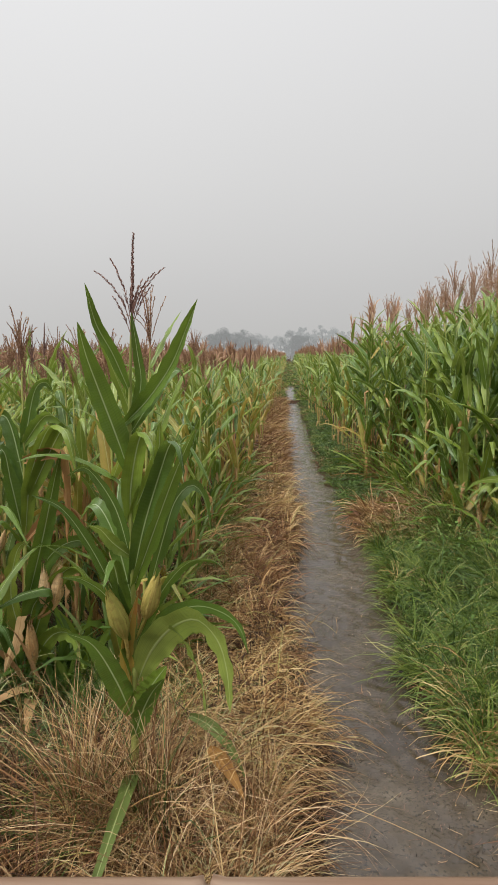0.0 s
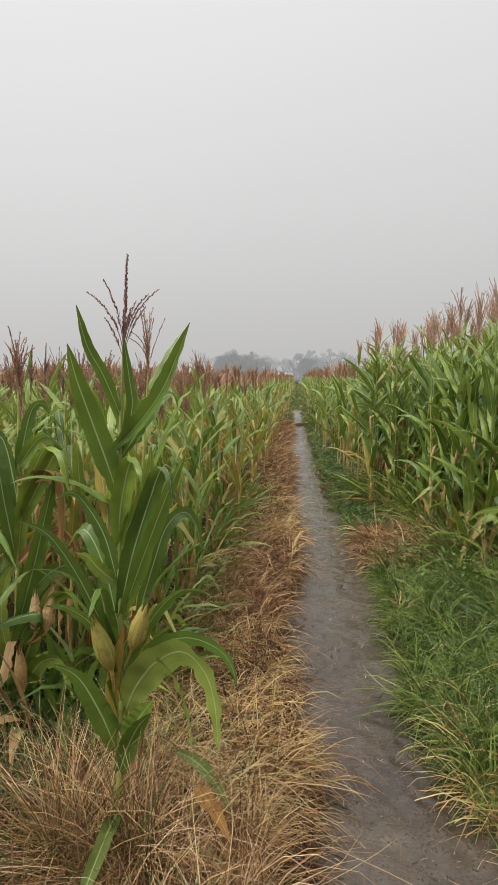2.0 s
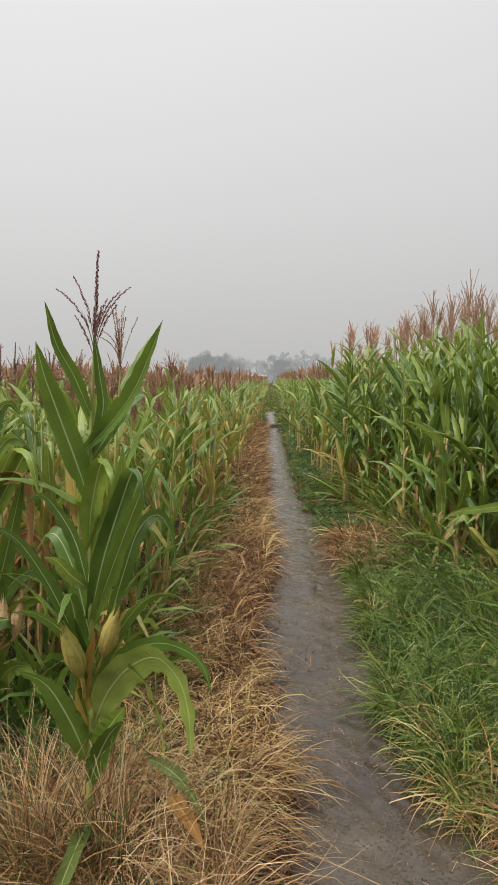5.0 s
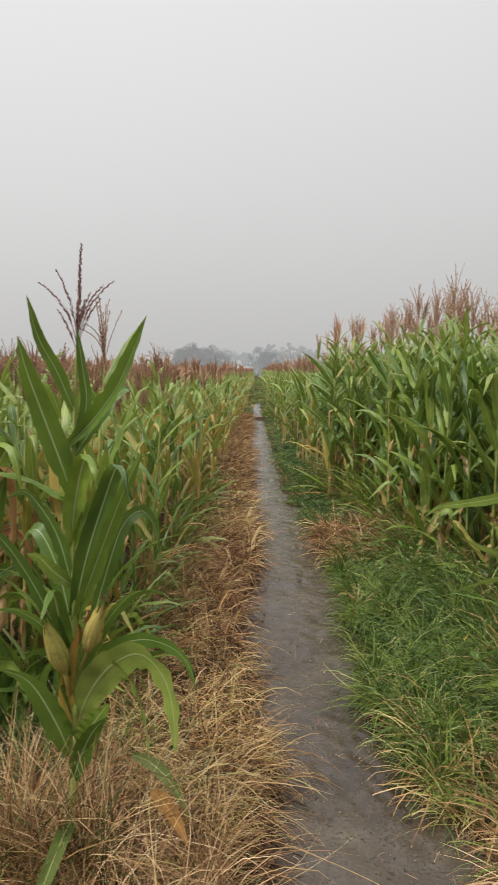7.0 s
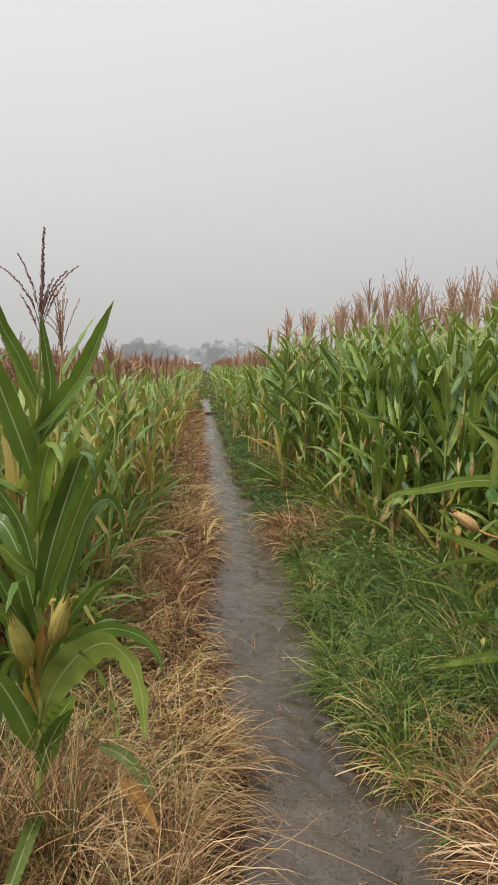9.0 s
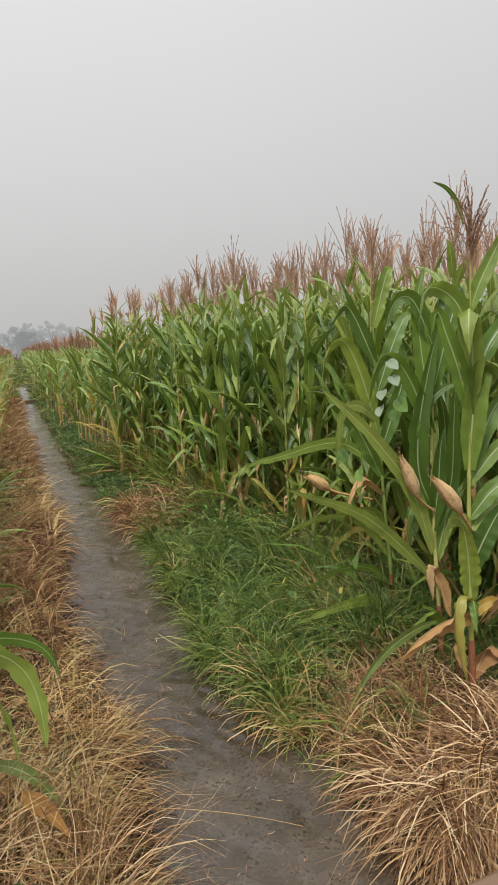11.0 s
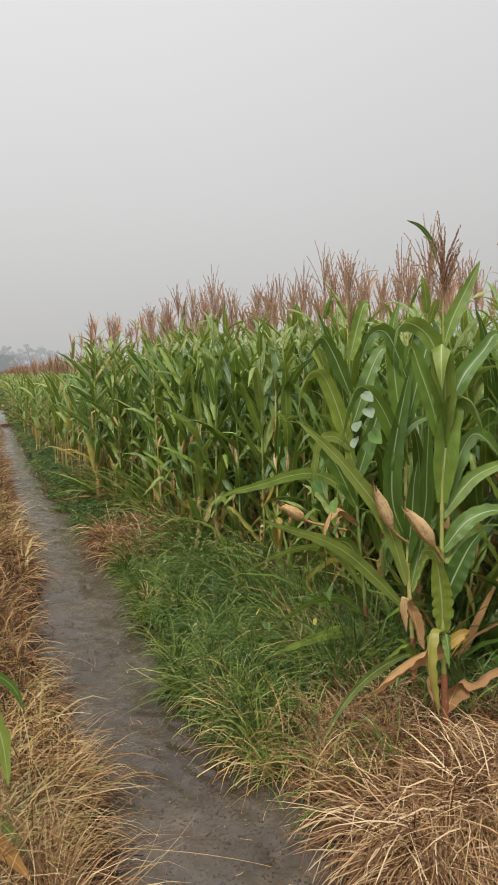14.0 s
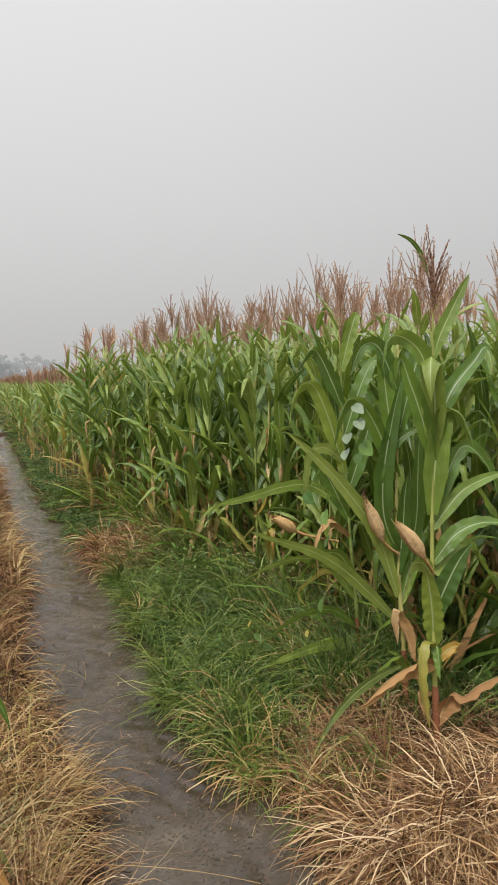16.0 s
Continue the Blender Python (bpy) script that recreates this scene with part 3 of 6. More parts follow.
def maize(rs, height, leaves, tassel_mi, low=False, dry=2, yellow=1, ears=1, plume=(0.28, 0.37), sick=0.05, width=0.086, upright=0.0, base=0.2, pale=0.12, reach=1.0, bent=0.34, top=0.95):
    """One plant as a list of (part, Geo, material index). low: few faces, for rows far off."""
    made = []
    line = stalk_line(rs, height)
    cane = Geo()
    stalk_geo(cane, line, rs.uniform(0.011, 0.014), 3 if low else 8, 0, not low)
    made.append(("stalk", cane, I_STALK))
    az = rs.uniform(0, 6.28)
    zs = np.concatenate([np.linspace(0.08, 0.34, dry), np.linspace(base, top, leaves - dry)]) * height
    for k, z in enumerate(zs):
        f = z / height
        az += math.pi + rs.normal(0, 0.45)
        mi = I_DRY if k < dry else I_YELLOW if k < dry + yellow else I_FLAG if f > 0.78 else I_LEAF
        if mi == I_LEAF and rs.rand() < 2 * sick:
            mi = I_DRY if rs.rand() < 0.7 else I_YELLOW
        if mi == I_LEAF and rs.rand() < pale:
            mi = I_FLAG
        n = 7 if low else 15
        p0 = on_line(line, z)
        ln = reach * rs.uniform(0.60, 0.84) * (1.06 - 0.5 * abs(f - 0.5))
        fold, wave = 0.35, 0.10
        if mi == I_DRY:
            p = arc(p0, az, rs.uniform(-0.2, 0.8), -rs.uniform(1.35, 1.75), rs.uniform(0.22, 0.5), n, turn=rs.normal(0, 0.6), kink=rs.uniform(-0.05, 0.15))
            w, fold, wave = rs.uniform(0.3, 0.65) * width, 1.0, 0.4
        elif mi == I_FLAG and f > 0.78:
            e0 = rs.uniform(0.8, 1.3)
            p = arc(p0, az, e0, e0 - rs.uniform(0.2, 1.6), rs.uniform(0.26, 0.44), n, bend=1.6, turn=rs.normal(0, 0.3))
            w = width * rs.uniform(0.45, 0.72)
        elif rs.rand() < bent:
            p = arc(p0, az, rs.uniform(0.85, 1.35), -rs.uniform(0.3, 1.5), ln, n, turn=rs.normal(0, 0.4), kink=rs.uniform(0.50, 0.86))
            w = width * rs.uniform(0.85, 1.1)
        else:
            e0 = rs.uniform(0.70, 1.32) + upright
            p = arc(p0, az, min(e0, 1.42), e0 - rs.uniform(0.05, 1.25) * (1.35 - 0.5 * f), ln, n, bend=rs.uniform(1.2, 2.6), turn=rs.normal(0, 0.35))
            w = width * rs.uniform(0.85, 1.1)
        p[:, 2] = np.maximum(p[:, 2], 0.02)
        g = Geo()
        ribbon(g, p, side_of(az, n, rs.normal(0, 0.6)), blade_width(w, n), (0.0, 0.5, 1.0) if low else (0.0, 0.28, 0.5, 0.72, 1.0), fold, 0 if low else wave, rs.uniform(0, 6))
        made.append(("leaf", g, mi))
    if plume:
        g = Geo()
        tassel_geo(g, rs, line[-1] - np.array([0, 0, 0.02]), (0, 0, 1), rs.uniform(*plume), rs.randint(9, 13) if low else rs.randint(15, 21), low, 0, rs.uniform(0.10, 0.27))
        made.append(("tassel", g, tassel_mi))
    for k in range(ears):
        g = Geo()
        z = height * rs.uniform(0.36, 0.50) + 0.12 * k
        a = rs.uniform(0, 6.28)
        ax = np.array([math.cos(a) * 0.4, math.sin(a) * 0.4, 1.0])
        husk_geo(g, on_line(line, z) + 0.012 * ax * np.array([1, 1, 0]), ax, rs.uniform(0.17, 0.23), 0.019, 0, 10 if not low else 5, 10 if not low else 4)
        made.append(("ear", g, I_HUSK_DRY if rs.rand() < 0.8 else I_HUSK))
    return made


def plant_thing(made, label, group):
    root = thing("corn_plant", label, "corn plant", group)
    for name, g, mi in made:
        part(name, g, MATS[mi], root, {I_DRY: "withered tan leaf", I_YELLOW: "yellowing leaf", I_HUSK_DRY: "dry papery ear"}.get(mi, ""))
    return root


def flat(made):
    """A plant's parts as one set of arrays."""
    g = Geo()
    for _, part_geo, mi in made:
        v, q, uv, _ = part_geo.arrays()
        g.add(v, q, uv, mi)
    return g.arrays()


def field_edge_right(y):
    return np.interp(y, (2.0, 2.4, 4.0, 5.2, 6.8, 8.0, 9.6, 11.0, 14.0, 25.0, 100.0), (2.0, 2.0, 2.05, 2.0, 1.62, 1.55, 1.25, 1.2, 1.05, 0.85, 1.0))


def field_edge_left(y):
    return np.interp(y, (2.8, 4.9, 9.0, 17.0, 25.0, 100.0), (-0.8, -0.72, -0.62, -0.62, -0.5, -0.6))


# plants of either field that stand near the viewer, each one a thing of its own
rs = np.random.RandomState(11)
right_kinds = [plant_thing(maize(rs, rs.uniform(2.16, 2.30), rs.randint(20, 24), I_PALE, dry=rs.randint(3, 6), yellow=rs.randint(0, 2), ears=rs.randint(0, 2), width=0.088, plume=(0.36, 0.43) if k % 3 else (0.22, 0.30), pale=0.32, reach=0.90, bent=0.42, base=0.13),
                           "tall green maize plant with arching leaves and a pinkish straw tassel", "maize plants of the taller field") for k in range(9)]
left_kinds = [plant_thing(maize(rs, rs.uniform(1.62, 1.76), rs.randint(15, 19), I_TASSEL, dry=rs.randint(3, 6), yellow=rs.randint(0, 2), ears=rs.randint(0, 2), width=0.070, plume=(0.20, 0.28), sick=0.20, base=0.12, pale=0.18, reach=0.76, bent=0.6),
                          "green and yellowing maize plant with a russet tassel", "maize plants of the lower field") for _ in range(9)]
right_low = [flat(maize(rs, rs.uniform(2.16, 2.30), 17, I_PALE, True, 4, 1, 0, width=0.086, plume=(0.30, 0.38), pale=0.22, reach=0.92, bent=0.42)) for _ in range(7)]
right_far = [flat(maize(rs, rs.uniform(1.70, 1.85), 9, I_TASSEL, True, 1, 0, 0, plume=(0.28, 0.36), top=0.88, pale=0.35, sick=0.15)) for _ in range(6)]
left_low = [flat(maize(rs, rs.uniform(1.60, 1.76), 12, I_TASSEL, True, 3, 2, 0, width=0.062, plume=(0.22, 0.30), sick=0.30, pale=0.2, reach=0.8, bent=0.5, top=0.88)) for _ in range(8)]

HERO_SPOTS = ((-0.53, 2.15), (-1.36, 3.10), (1.81, 2.44), (1.92, 2.83), (1.95, 3.35), (-0.70, 3.07))
used = set()


def stand(kinds, x, y, spin, size):
    """A plant at its spot: the first of each kind is moved there, the later ones are copies."""
    k = rs.randint(len(kinds))
    m = Matrix.LocRotScale((x, y, float(lie(x, y)) - 0.005), Euler((rs.normal(0, 0.03), rs.normal(0, 0.03), spin)), (size, size, size))
    if id(kinds[k]) not in used:
        used.add(id(kinds[k]))
        kinds[k].matrix_basis = m
        return
    copy_thing(kinds[k], m)


class Crop(Geo):
    """Rows far off: many plants in one mesh."""

    def plant(self, arrays, x, y, spin, size):
        v, q, uv, mi = arrays
        c, s = math.cos(spin), math.sin(spin)
        w = v @ np.array([[c, s, 0], [-s, c, 0], [0, 0, 1]]) * size + np.array([x, y, float(lie(x, y)) - 0.005])
        self.add(w, q, uv, mi)


crop_left, crop_right = Crop(), Crop()
y = 2.85
while y < 95:
    gap = 0.22 if y < 12 else 0.30 if y < 30 else 0.55
    wide = 0.40 if y < 4.4 else 0.44 if y < 12 else 0.6 if y < 30 else 1.3
    x = field_edge_left(y) - 0.16 * abs(math.sin(y * 2.1) * math.sin(y * 0.7 + 1)) - abs(rs.normal(0, 0.08)) + 0.04
    while x > -0.50 * y - 0.6:
        px, pyy = x + rs.normal(0, 0.09), y + rs.normal(0, 0.09)
        if min((px - a) ** 2 + (pyy - b) ** 2 for a, b in HERO_SPOTS) > 0.12 ** 2 and pyy > 2.95 - 0.25 * (px < -1.3):
            sz = rs.uniform(0.91, 1.03)
            if y < 6.6:
                stand(left_kinds, px, pyy, rs.uniform(0, 6.28), sz)
            else:
                crop_left.plant(left_low[rs.randint(len(left_low))], px, pyy, rs.uniform(0, 6.28), sz * (1.0 if y < 30 else 1.03))
        x -= wide * rs.uniform(0.85, 1.1)
    y += gap
y = 2.3
while y < 95:
    gap = 0.21 if y < 12 else 0.30 if y < 30 else 0.55
    wide = 0.42 if y < 12 else 0.6 if y < 30 else 1.3
    edge = field_edge_right(y)
    x = edge + 0.12 * math.sin(y * 1.9) + rs.normal(0, 0.08)
    deep = max(edge + 3.0, 1.15 * y + 0.8) if y < 6 else edge + 3.2 if y < 11 else edge + 0.12 * y
    while x < deep:
        px, pyy = x + rs.normal(0, 0.08), y + rs.normal(0, 0.08)
        if min((px - a) ** 2 + (pyy - b) ** 2 for a, b in HERO_SPOTS) > 0.14 ** 2 and pyy > 3.0 - 0.75 * (px > 2.45):
            sz = rs.uniform(0.95, 1.02) * float(np.interp(y, (3.5, 4.5, 6.5, 9, 10.4, 11.2), (0.98, 1.01, 1.02, 1.0, 0.94, 0.86)))
            if y < 8.5 and x - edge < 1.1:
                stand(right_kinds, px, pyy, rs.uniform(0, 6.28), sz)
            elif y < 11.2:
                crop_right.plant(right_low[rs.randint(len(right_low))], px, pyy, rs.uniform(0, 6.28), sz)
            else:
                crop_right.plant(right_far[rs.randint(len(right_far))], px, pyy, rs.uniform(0, 6.28), rs.uniform(0.93, 1.03) * float(np.interp(y, (11, 14), (1.04, 1.0))))
        x += wide * rs.uniform(0.85, 1.1)
    y += gap
for k in left_kinds + right_kinds:
    if id(k) not in used:
        stand([k], 3.6 + rs.rand(), 3.0 + rs.rand(), 0, 1)
solid("maize_crop", crop_left, MATS, "dense ripening maize crop with russet tassels", "maize crop", "stuff")
solid("maize_crop", crop_right, MATS, "dense tall green maize crop with pale tassels", "maize crop", "stuff")


# ---- plants that stand out at the field edges ----
rs = np.random.RandomState(31)


def hero(label, x, y):
    return thing("corn_plant", label, "corn plant", "maize plants at the field edges", at=(x, y, float(lie(x, y)) - 0.01))


def hero_stalk(root, line, sheath=STALK_DRY):
    g = Geo()
    k = np.linspace(0, len(line) - 1, 12)
    stalk_geo(g, np.stack([np.interp(k, np.arange(len(line)), line[:, c]) for c in range(3)], -1), 0.0135)
    part("stalk", g, STALK, root)
    g = Geo()
    z = np.array([0.0, 0.03, 0.09, 0.15, 0.20, 0.27, 0.33])
    foot = np.stack([np.interp(z, line[:, 2], line[:, c]) for c in range(3)], -1)
    tube(g, foot, np.array([0.020, 0.019, 0.0165, 0.018, 0.0165, 0.016, 0.0142]), 9)
    part("sheath", g, sheath, root, "reddish dry leaf sheath" if sheath == STALK_DRY else "")


def smooth_line(pts, n):
    """A smooth line through pts, in n even steps."""
    p = np.asarray(pts, float)
    p = np.concatenate([[2 * p[0] - p[1]], p, [2 * p[-1] - p[-2]]])
    fine = []
    for k in range(len(p) - 3):
        u = np.linspace(0, 1, 12, endpoint=k == len(p) - 4)[:, None]
        a, b, c, d = p[k:k + 4]
        fine.append(0.5 * (2 * b + (c - a) * u + (2 * a - 5 * b + 4 * c - d) * u ** 2 + (3 * b - a - 3 * c + d) * u ** 3))
    fine = np.concatenate(fine)
    run = np.concatenate([[0], np.cumsum(np.linalg.norm(np.diff(fine, axis=0), axis=1))])
    return np.stack([np.interp(np.linspace(0, run[-1], n), run, fine[:, k]) for k in range(3)], -1)


def carried_side(p, face):
    """Side vectors that follow the blade without turning round it."""
    t = unit(np.gradient(p, axis=0))
    s = [unit(np.cross(t[0], face))]
    for k in range(1, len(p)):
        s.append(unit(s[-1] - t[k] * (s[-1] @ t[k])))
    return np.array(s), np.cross(np.array(s), t)


def hero_leaf(root, mat, width, *pts, plain=False):
    """A leaf from its foot at the stalk through its bends to its tip. plain: it does not twist."""
    dry = mat == LEAF_DRY
    n = 28
    p = smooth_line(pts, n)
    face = np.array([-root.location.x * 0.9, -root.location.y, rs.uniform(0.2, 1.0)]) + rs.normal(0, 0.32, 3)
    side, out = carried_side(p, unit(face) if not plain else unit(np.array([-root.location.x * 0.9, -root.location.y, 1.1])))
    turn = np.linspace(0, 1, n)[:, None] * rs.normal(0, 0.1 if plain else 0.35)
    side = side * np.cos(turn) + out * np.sin(turn)
    wide = blade_width(width if plain else min(0.92 * width, 0.11), n, 0.42, 3.4)
    if dry:
        wide *= 1 + 0.14 * np.sin(np.arange(n) * 0.9 + rs.uniform(0, 6)) * np.sin(np.arange(n) * 0.5 + 1)
        turn = turn + 0.5 * np.sin(np.linspace(0, 5, n) + rs.uniform(0, 6))[:, None]
        side = side * np.cos(turn) + out * np.sin(turn)
    else:
        nick = rs.rand(n) < 0.05
        wide *= 1 - 0.22 * nick
    g = Geo()
    ribbon(g, p, side, wide, fold=0.12 if plain else 0.9 if dry else rs.uniform(0.30, 0.8), wave=0.05 if dry else 0.09, phase=rs.uniform(0, 6))
    part("leaf", g, mat, root, "withered tan leaf" if dry else "yellowing leaf" if mat == LEAF_YELLOW else "")


def hero_ear(root, mat, radius, foot, tip):
    """An ear wrapped in overlapping husk leaves, open at its tip, on a short shank."""
    foot, tip = np.array(foot), np.array(tip)
    axis, length, radius = unit(tip - foot), np.linalg.norm(tip - foot), min(radius, 0.031)
    u = unit(np.cross(axis, np.array([0.3, 0.9, 0.1])))
    w = np.cross(axis, u)
    g = Geo()
    husk_geo(g, foot, axis, length * 0.9, radius * 0.86, rings=9, sides=12)
    for k in range(8):
        a = k * 2.4 + rs.uniform(-0.2, 0.2)
        o = u * math.cos(a) + w * math.sin(a)
        s = np.linspace(0, 1, 12) * rs.uniform(0.9, 1.14)
        r = radius * np.interp(s, (0, 0.08, 0.2, 0.36, 0.55, 0.72, 0.88, 1.0, 1.2), (0.34, 0.62, 0.90, 1.0, 0.95, 0.74, 0.42, 0.18, 0.10)) * rs.uniform(0.98, 1.12)
        loose = rs.uniform(0, 0.5) * radius * np.clip((s - 0.7) / 0.4, 0, 1)
        p = foot + axis * (s * length)[:, None] + o * (r + loose)[:, None] + np.array([0, 0, -0.12]) * (np.minimum(s, 1) ** 2 * length)[:, None]
        ribbon(g, p, np.cross(np.gradient(p, axis=0), o), np.maximum(r * 1.7 * (1 - np.linspace(0, 1, 12) ** 5), 0.002), fold=-0.55, wave=0.05, phase=rs.uniform(0, 6))
    tube(g, bezier(foot + axis * 0.01, foot - axis * 0.04, foot * np.array([0.35, 0.35, 1.0]) - np.array([0, 0, 0.10]), 7), np.array([0.010, 0.0085, 0.0075, 0.007, 0.007, 0.007, 0.007]), 8)
    ear = part("ear", g, mat, root, "dry papery ear" if mat == HUSK_DRY else "ripening yellow-green ear")
    s = Geo()
    for k in range(12):
        p = bezier(tip, tip + (tip - foot) * 0.07 + rs.normal(0, 0.004, 3), tip + (tip - foot) * 0.08 + rs.normal(0, 0.009, 3) - np.array([0, 0, 0.012]), 5)
        tube(s, p, np.full(5, 0.0011), 3)
    part("silk", s, SILK, ear, "shrivelled brown silk")


def hero_tassel(root, mat, foot, size, branches, wide):
    g = Geo()
    tassel_geo(g, rs, np.asarray(foot), (0, 0, 1), size, branches, spread_out=wide)
    part("tassel", g, mat, root)


hero_a = hero("tall green maize plant with a plum-brown tassel and ripening ears", -0.527, 2.145)
hero_a_line = np.array([(0.0, 0.0, 0.0), (0.012, 0.0, 0.319), (0.026, -0.012, 0.592), (0.031, -0.026, 0.77), (0.034, -0.043, 0.984), (0.04, -0.06, 1.19), (0.047, -0.077, 1.388), (0.058, -0.091, 1.54), (0.07, -0.105, 1.687), (0.078, -0.116, 1.804)])
hero_stalk(hero_a, hero_a_line, STALK)
hero_leaf(hero_a, LEAF, 0.044, (0.058, -0.094, 1.577), (0.019, -0.132, 1.697), (-0.019, -0.176, 1.793), (-0.033, -0.227, 1.91))
hero_leaf(hero_a, LEAF, 0.085, (0.042, -0.07, 1.306), (0.011, -0.108, 1.439), (-0.029, -0.157, 1.6), (-0.046, -0.205, 1.698), (-0.051, -0.255, 1.794))
hero_leaf(hero_a, LEAF, 0.040, (0.057, -0.084, 1.465), (0.101, -0.109, 1.597), (0.099, -0.137, 1.705), (0.091, -0.168, 1.827))
hero_leaf(hero_a, LEAF, 0.061, (0.038, -0.085, 1.47), (0.124, -0.118, 1.551), (0.211, -0.163, 1.661), (0.27, -0.212, 1.772), (0.313, -0.262, 1.856))
hero_leaf(hero_a, LEAF, 0.049, (0.055, -0.081, 1.436), (0.128, -0.069, 1.548), (0.183, -0.047, 1.626), (0.212, -0.015, 1.64), (0.223, 0.024, 1.589))
hero_leaf(hero_a, LEAF, 0.074, (0.036, -0.055, 1.129), (0.049, -0.08, 1.253), (0.082, -0.11, 1.393), (0.112, -0.136, 1.447), (0.161, -0.238, 1.421), (0.166, -0.252, 1.362))
hero_leaf(hero_a, LEAF, 0.057, (0.037, -0.056, 1.139), (0.097, -0.071, 1.256), (0.146, -0.088, 1.371), (0.16, -0.105, 1.482))
hero_leaf(hero_a, LEAF, 0.077, (0.03, -0.036, 0.899), (0.087, -0.071, 1.114), (0.159, -0.11, 1.318), (0.201, -0.144, 1.413), (0.252, -0.277, 1.419), (0.266, -0.289, 1.335))
hero_leaf(hero_a, LEAF, 0.062, (0.033, -0.034, 0.878), (0.116, -0.091, 1.081), (0.205, -0.163, 1.291), (0.261, -0.232, 1.403), (0.307, -0.303, 1.482))
hero_leaf(hero_a, LEAF, 0.051, (0.025, -0.022, 0.726), (-0.029, -0.072, 0.892), (-0.082, -0.134, 1.063), (-0.147, -0.2, 1.208), (-0.22, -0.263, 1.267))
hero_leaf(hero_a, LEAF, 0.051, (0.028, -0.045, 1.005), (-0.004, -0.067, 1.162), (-0.049, -0.088, 1.264), (-0.098, -0.107, 1.325), (-0.153, -0.119, 1.299))
hero_leaf(hero_a, LEAF_FLAG, 0.055, (0.031, -0.044, 1.001), (-0.02, -0.08, 1.06), (-0.047, -0.126, 1.119), (-0.071, -0.173, 1.146))
hero_leaf(hero_a, LEAF, 0.064, (0.02, -0.021, 0.715), (-0.006, -0.055, 0.865), (-0.015, -0.094, 0.985), (-0.024, -0.127, 1.006), (-0.012, -0.234, 0.955))
hero_leaf(hero_a, LEAF, 0.047, (0.029, -0.017, 0.659), (0.124, -0.051, 0.855), (0.232, -0.086, 0.991), (0.332, -0.114, 1.012), (0.394, -0.137, 0.959))
hero_leaf(hero_a, LEAF, 0.056, (0.084, -0.033, 0.857), (0.15, -0.028, 1.083), (0.188, -0.008, 1.195), (0.24, 0.021, 1.241), (0.278, 0.061, 1.183), (0.294, 0.108, 1.048))
hero_leaf(hero_a, LEAF_FLAG, 0.120, (0.027, 0.0, 0.509), (0.094, -0.05, 0.656), (0.181, -0.1, 0.769), (0.27, -0.13, 0.812), (0.342, -0.15, 0.751), (0.374, -0.16, 0.647), (0.384, -0.16, 0.499), plain=True)
hero_leaf(hero_a, LEAF, 0.062, (0.022, 0.0, 0.564), (0.14, -0.04, 0.768), (0.254, -0.06, 0.83), (0.355, -0.08, 0.816), (0.414, -0.1, 0.77), (0.443, -0.11, 0.684), plain=True)
hero_leaf(hero_a, LEAF_FLAG, 0.085, (0.034, 0.0, 0.531), (0.132, -0.06, 0.703), (0.2, -0.1, 0.745), (0.258, -0.14, 0.688), (0.293, -0.16, 0.584), (0.304, -0.17, 0.448), plain=True)
hero_leaf(hero_a, LEAF, 0.080, (0.018, 0.0, 0.42), (0.067, -0.04, 0.489), (0.123, -0.08, 0.577), (0.16, -0.1, 0.63), plain=True)
hero_leaf(hero_a, LEAF, 0.085, (-0.0, 0.0, 0.386), (-0.035, -0.06, 0.551), (-0.091, -0.12, 0.707), (-0.167, -0.16, 0.769), plain=True)
hero_leaf(hero_a, LEAF, 0.052, (0.015, -0.009, 0.546), (-0.031, -0.072, 0.83), (-0.106, -0.135, 0.945), (-0.168, -0.198, 0.977))
hero_leaf(hero_a, LEAF_YELLOW, 0.055, (0.012, -0.003, 0.477), (-0.006, -0.027, 0.62), (0.022, -0.055, 0.761), (0.06, -0.083, 0.877))
hero_leaf(hero_a, LEAF, 0.075, (0.024, -0.033, 0.856), (-0.028, -0.018, 1.057), (-0.103, 0.014, 1.171), (-0.185, 0.065, 1.094))
hero_leaf(hero_a, LEAF, 0.075, (0.012, -0.01, 0.299), (0.052, -0.04, 0.416), (0.101, -0.08, 0.519), (0.153, -0.11, 0.588), plain=True)
hero_ear(hero_a, HUSK, 0.037, (0.008, -0.07, 0.716), (-0.027, -0.136, 0.936))
hero_ear(hero_a, HUSK, 0.034, (0.077, -0.046, 0.779), (0.138, -0.101, 0.982))

hero_e = hero("maize plant with a hanging orange leaf and split pale husks", -1.364, 3.100)
hero_e_line = np.array([(0.0, 0.0, 0.0), (0.034, 0.0, 0.401), (0.048, 0.0, 0.71), (0.063, 0.0, 1.011), (0.074, 0.0, 1.304), (0.085, 0.0, 1.591), (0.086, 0.0, 1.703)])
hero_stalk(hero_e, hero_e_line)
hero_leaf(hero_e, LEAF_DRY, 0.094, (0.076, 0.0, 1.246), (0.222, -0.019, 1.308), (0.311, -0.044, 1.289), (0.334, -0.071, 1.088), (0.315, -0.1, 0.85))
hero_leaf(hero_e, LEAF_DRY, 0.066, (0.058, 0.0, 0.831), (0.263, -0.013, 1.016), (0.383, -0.031, 0.933), (0.374, -0.05, 0.732))
hero_leaf(hero_e, LEAF, 0.094, (0.055, 0.0, 0.831), (0.1, -0.014, 1.133), (0.177, -0.033, 1.338), (0.248, -0.054, 1.435), (0.373, -0.2, 1.416), (0.417, -0.22, 1.231))
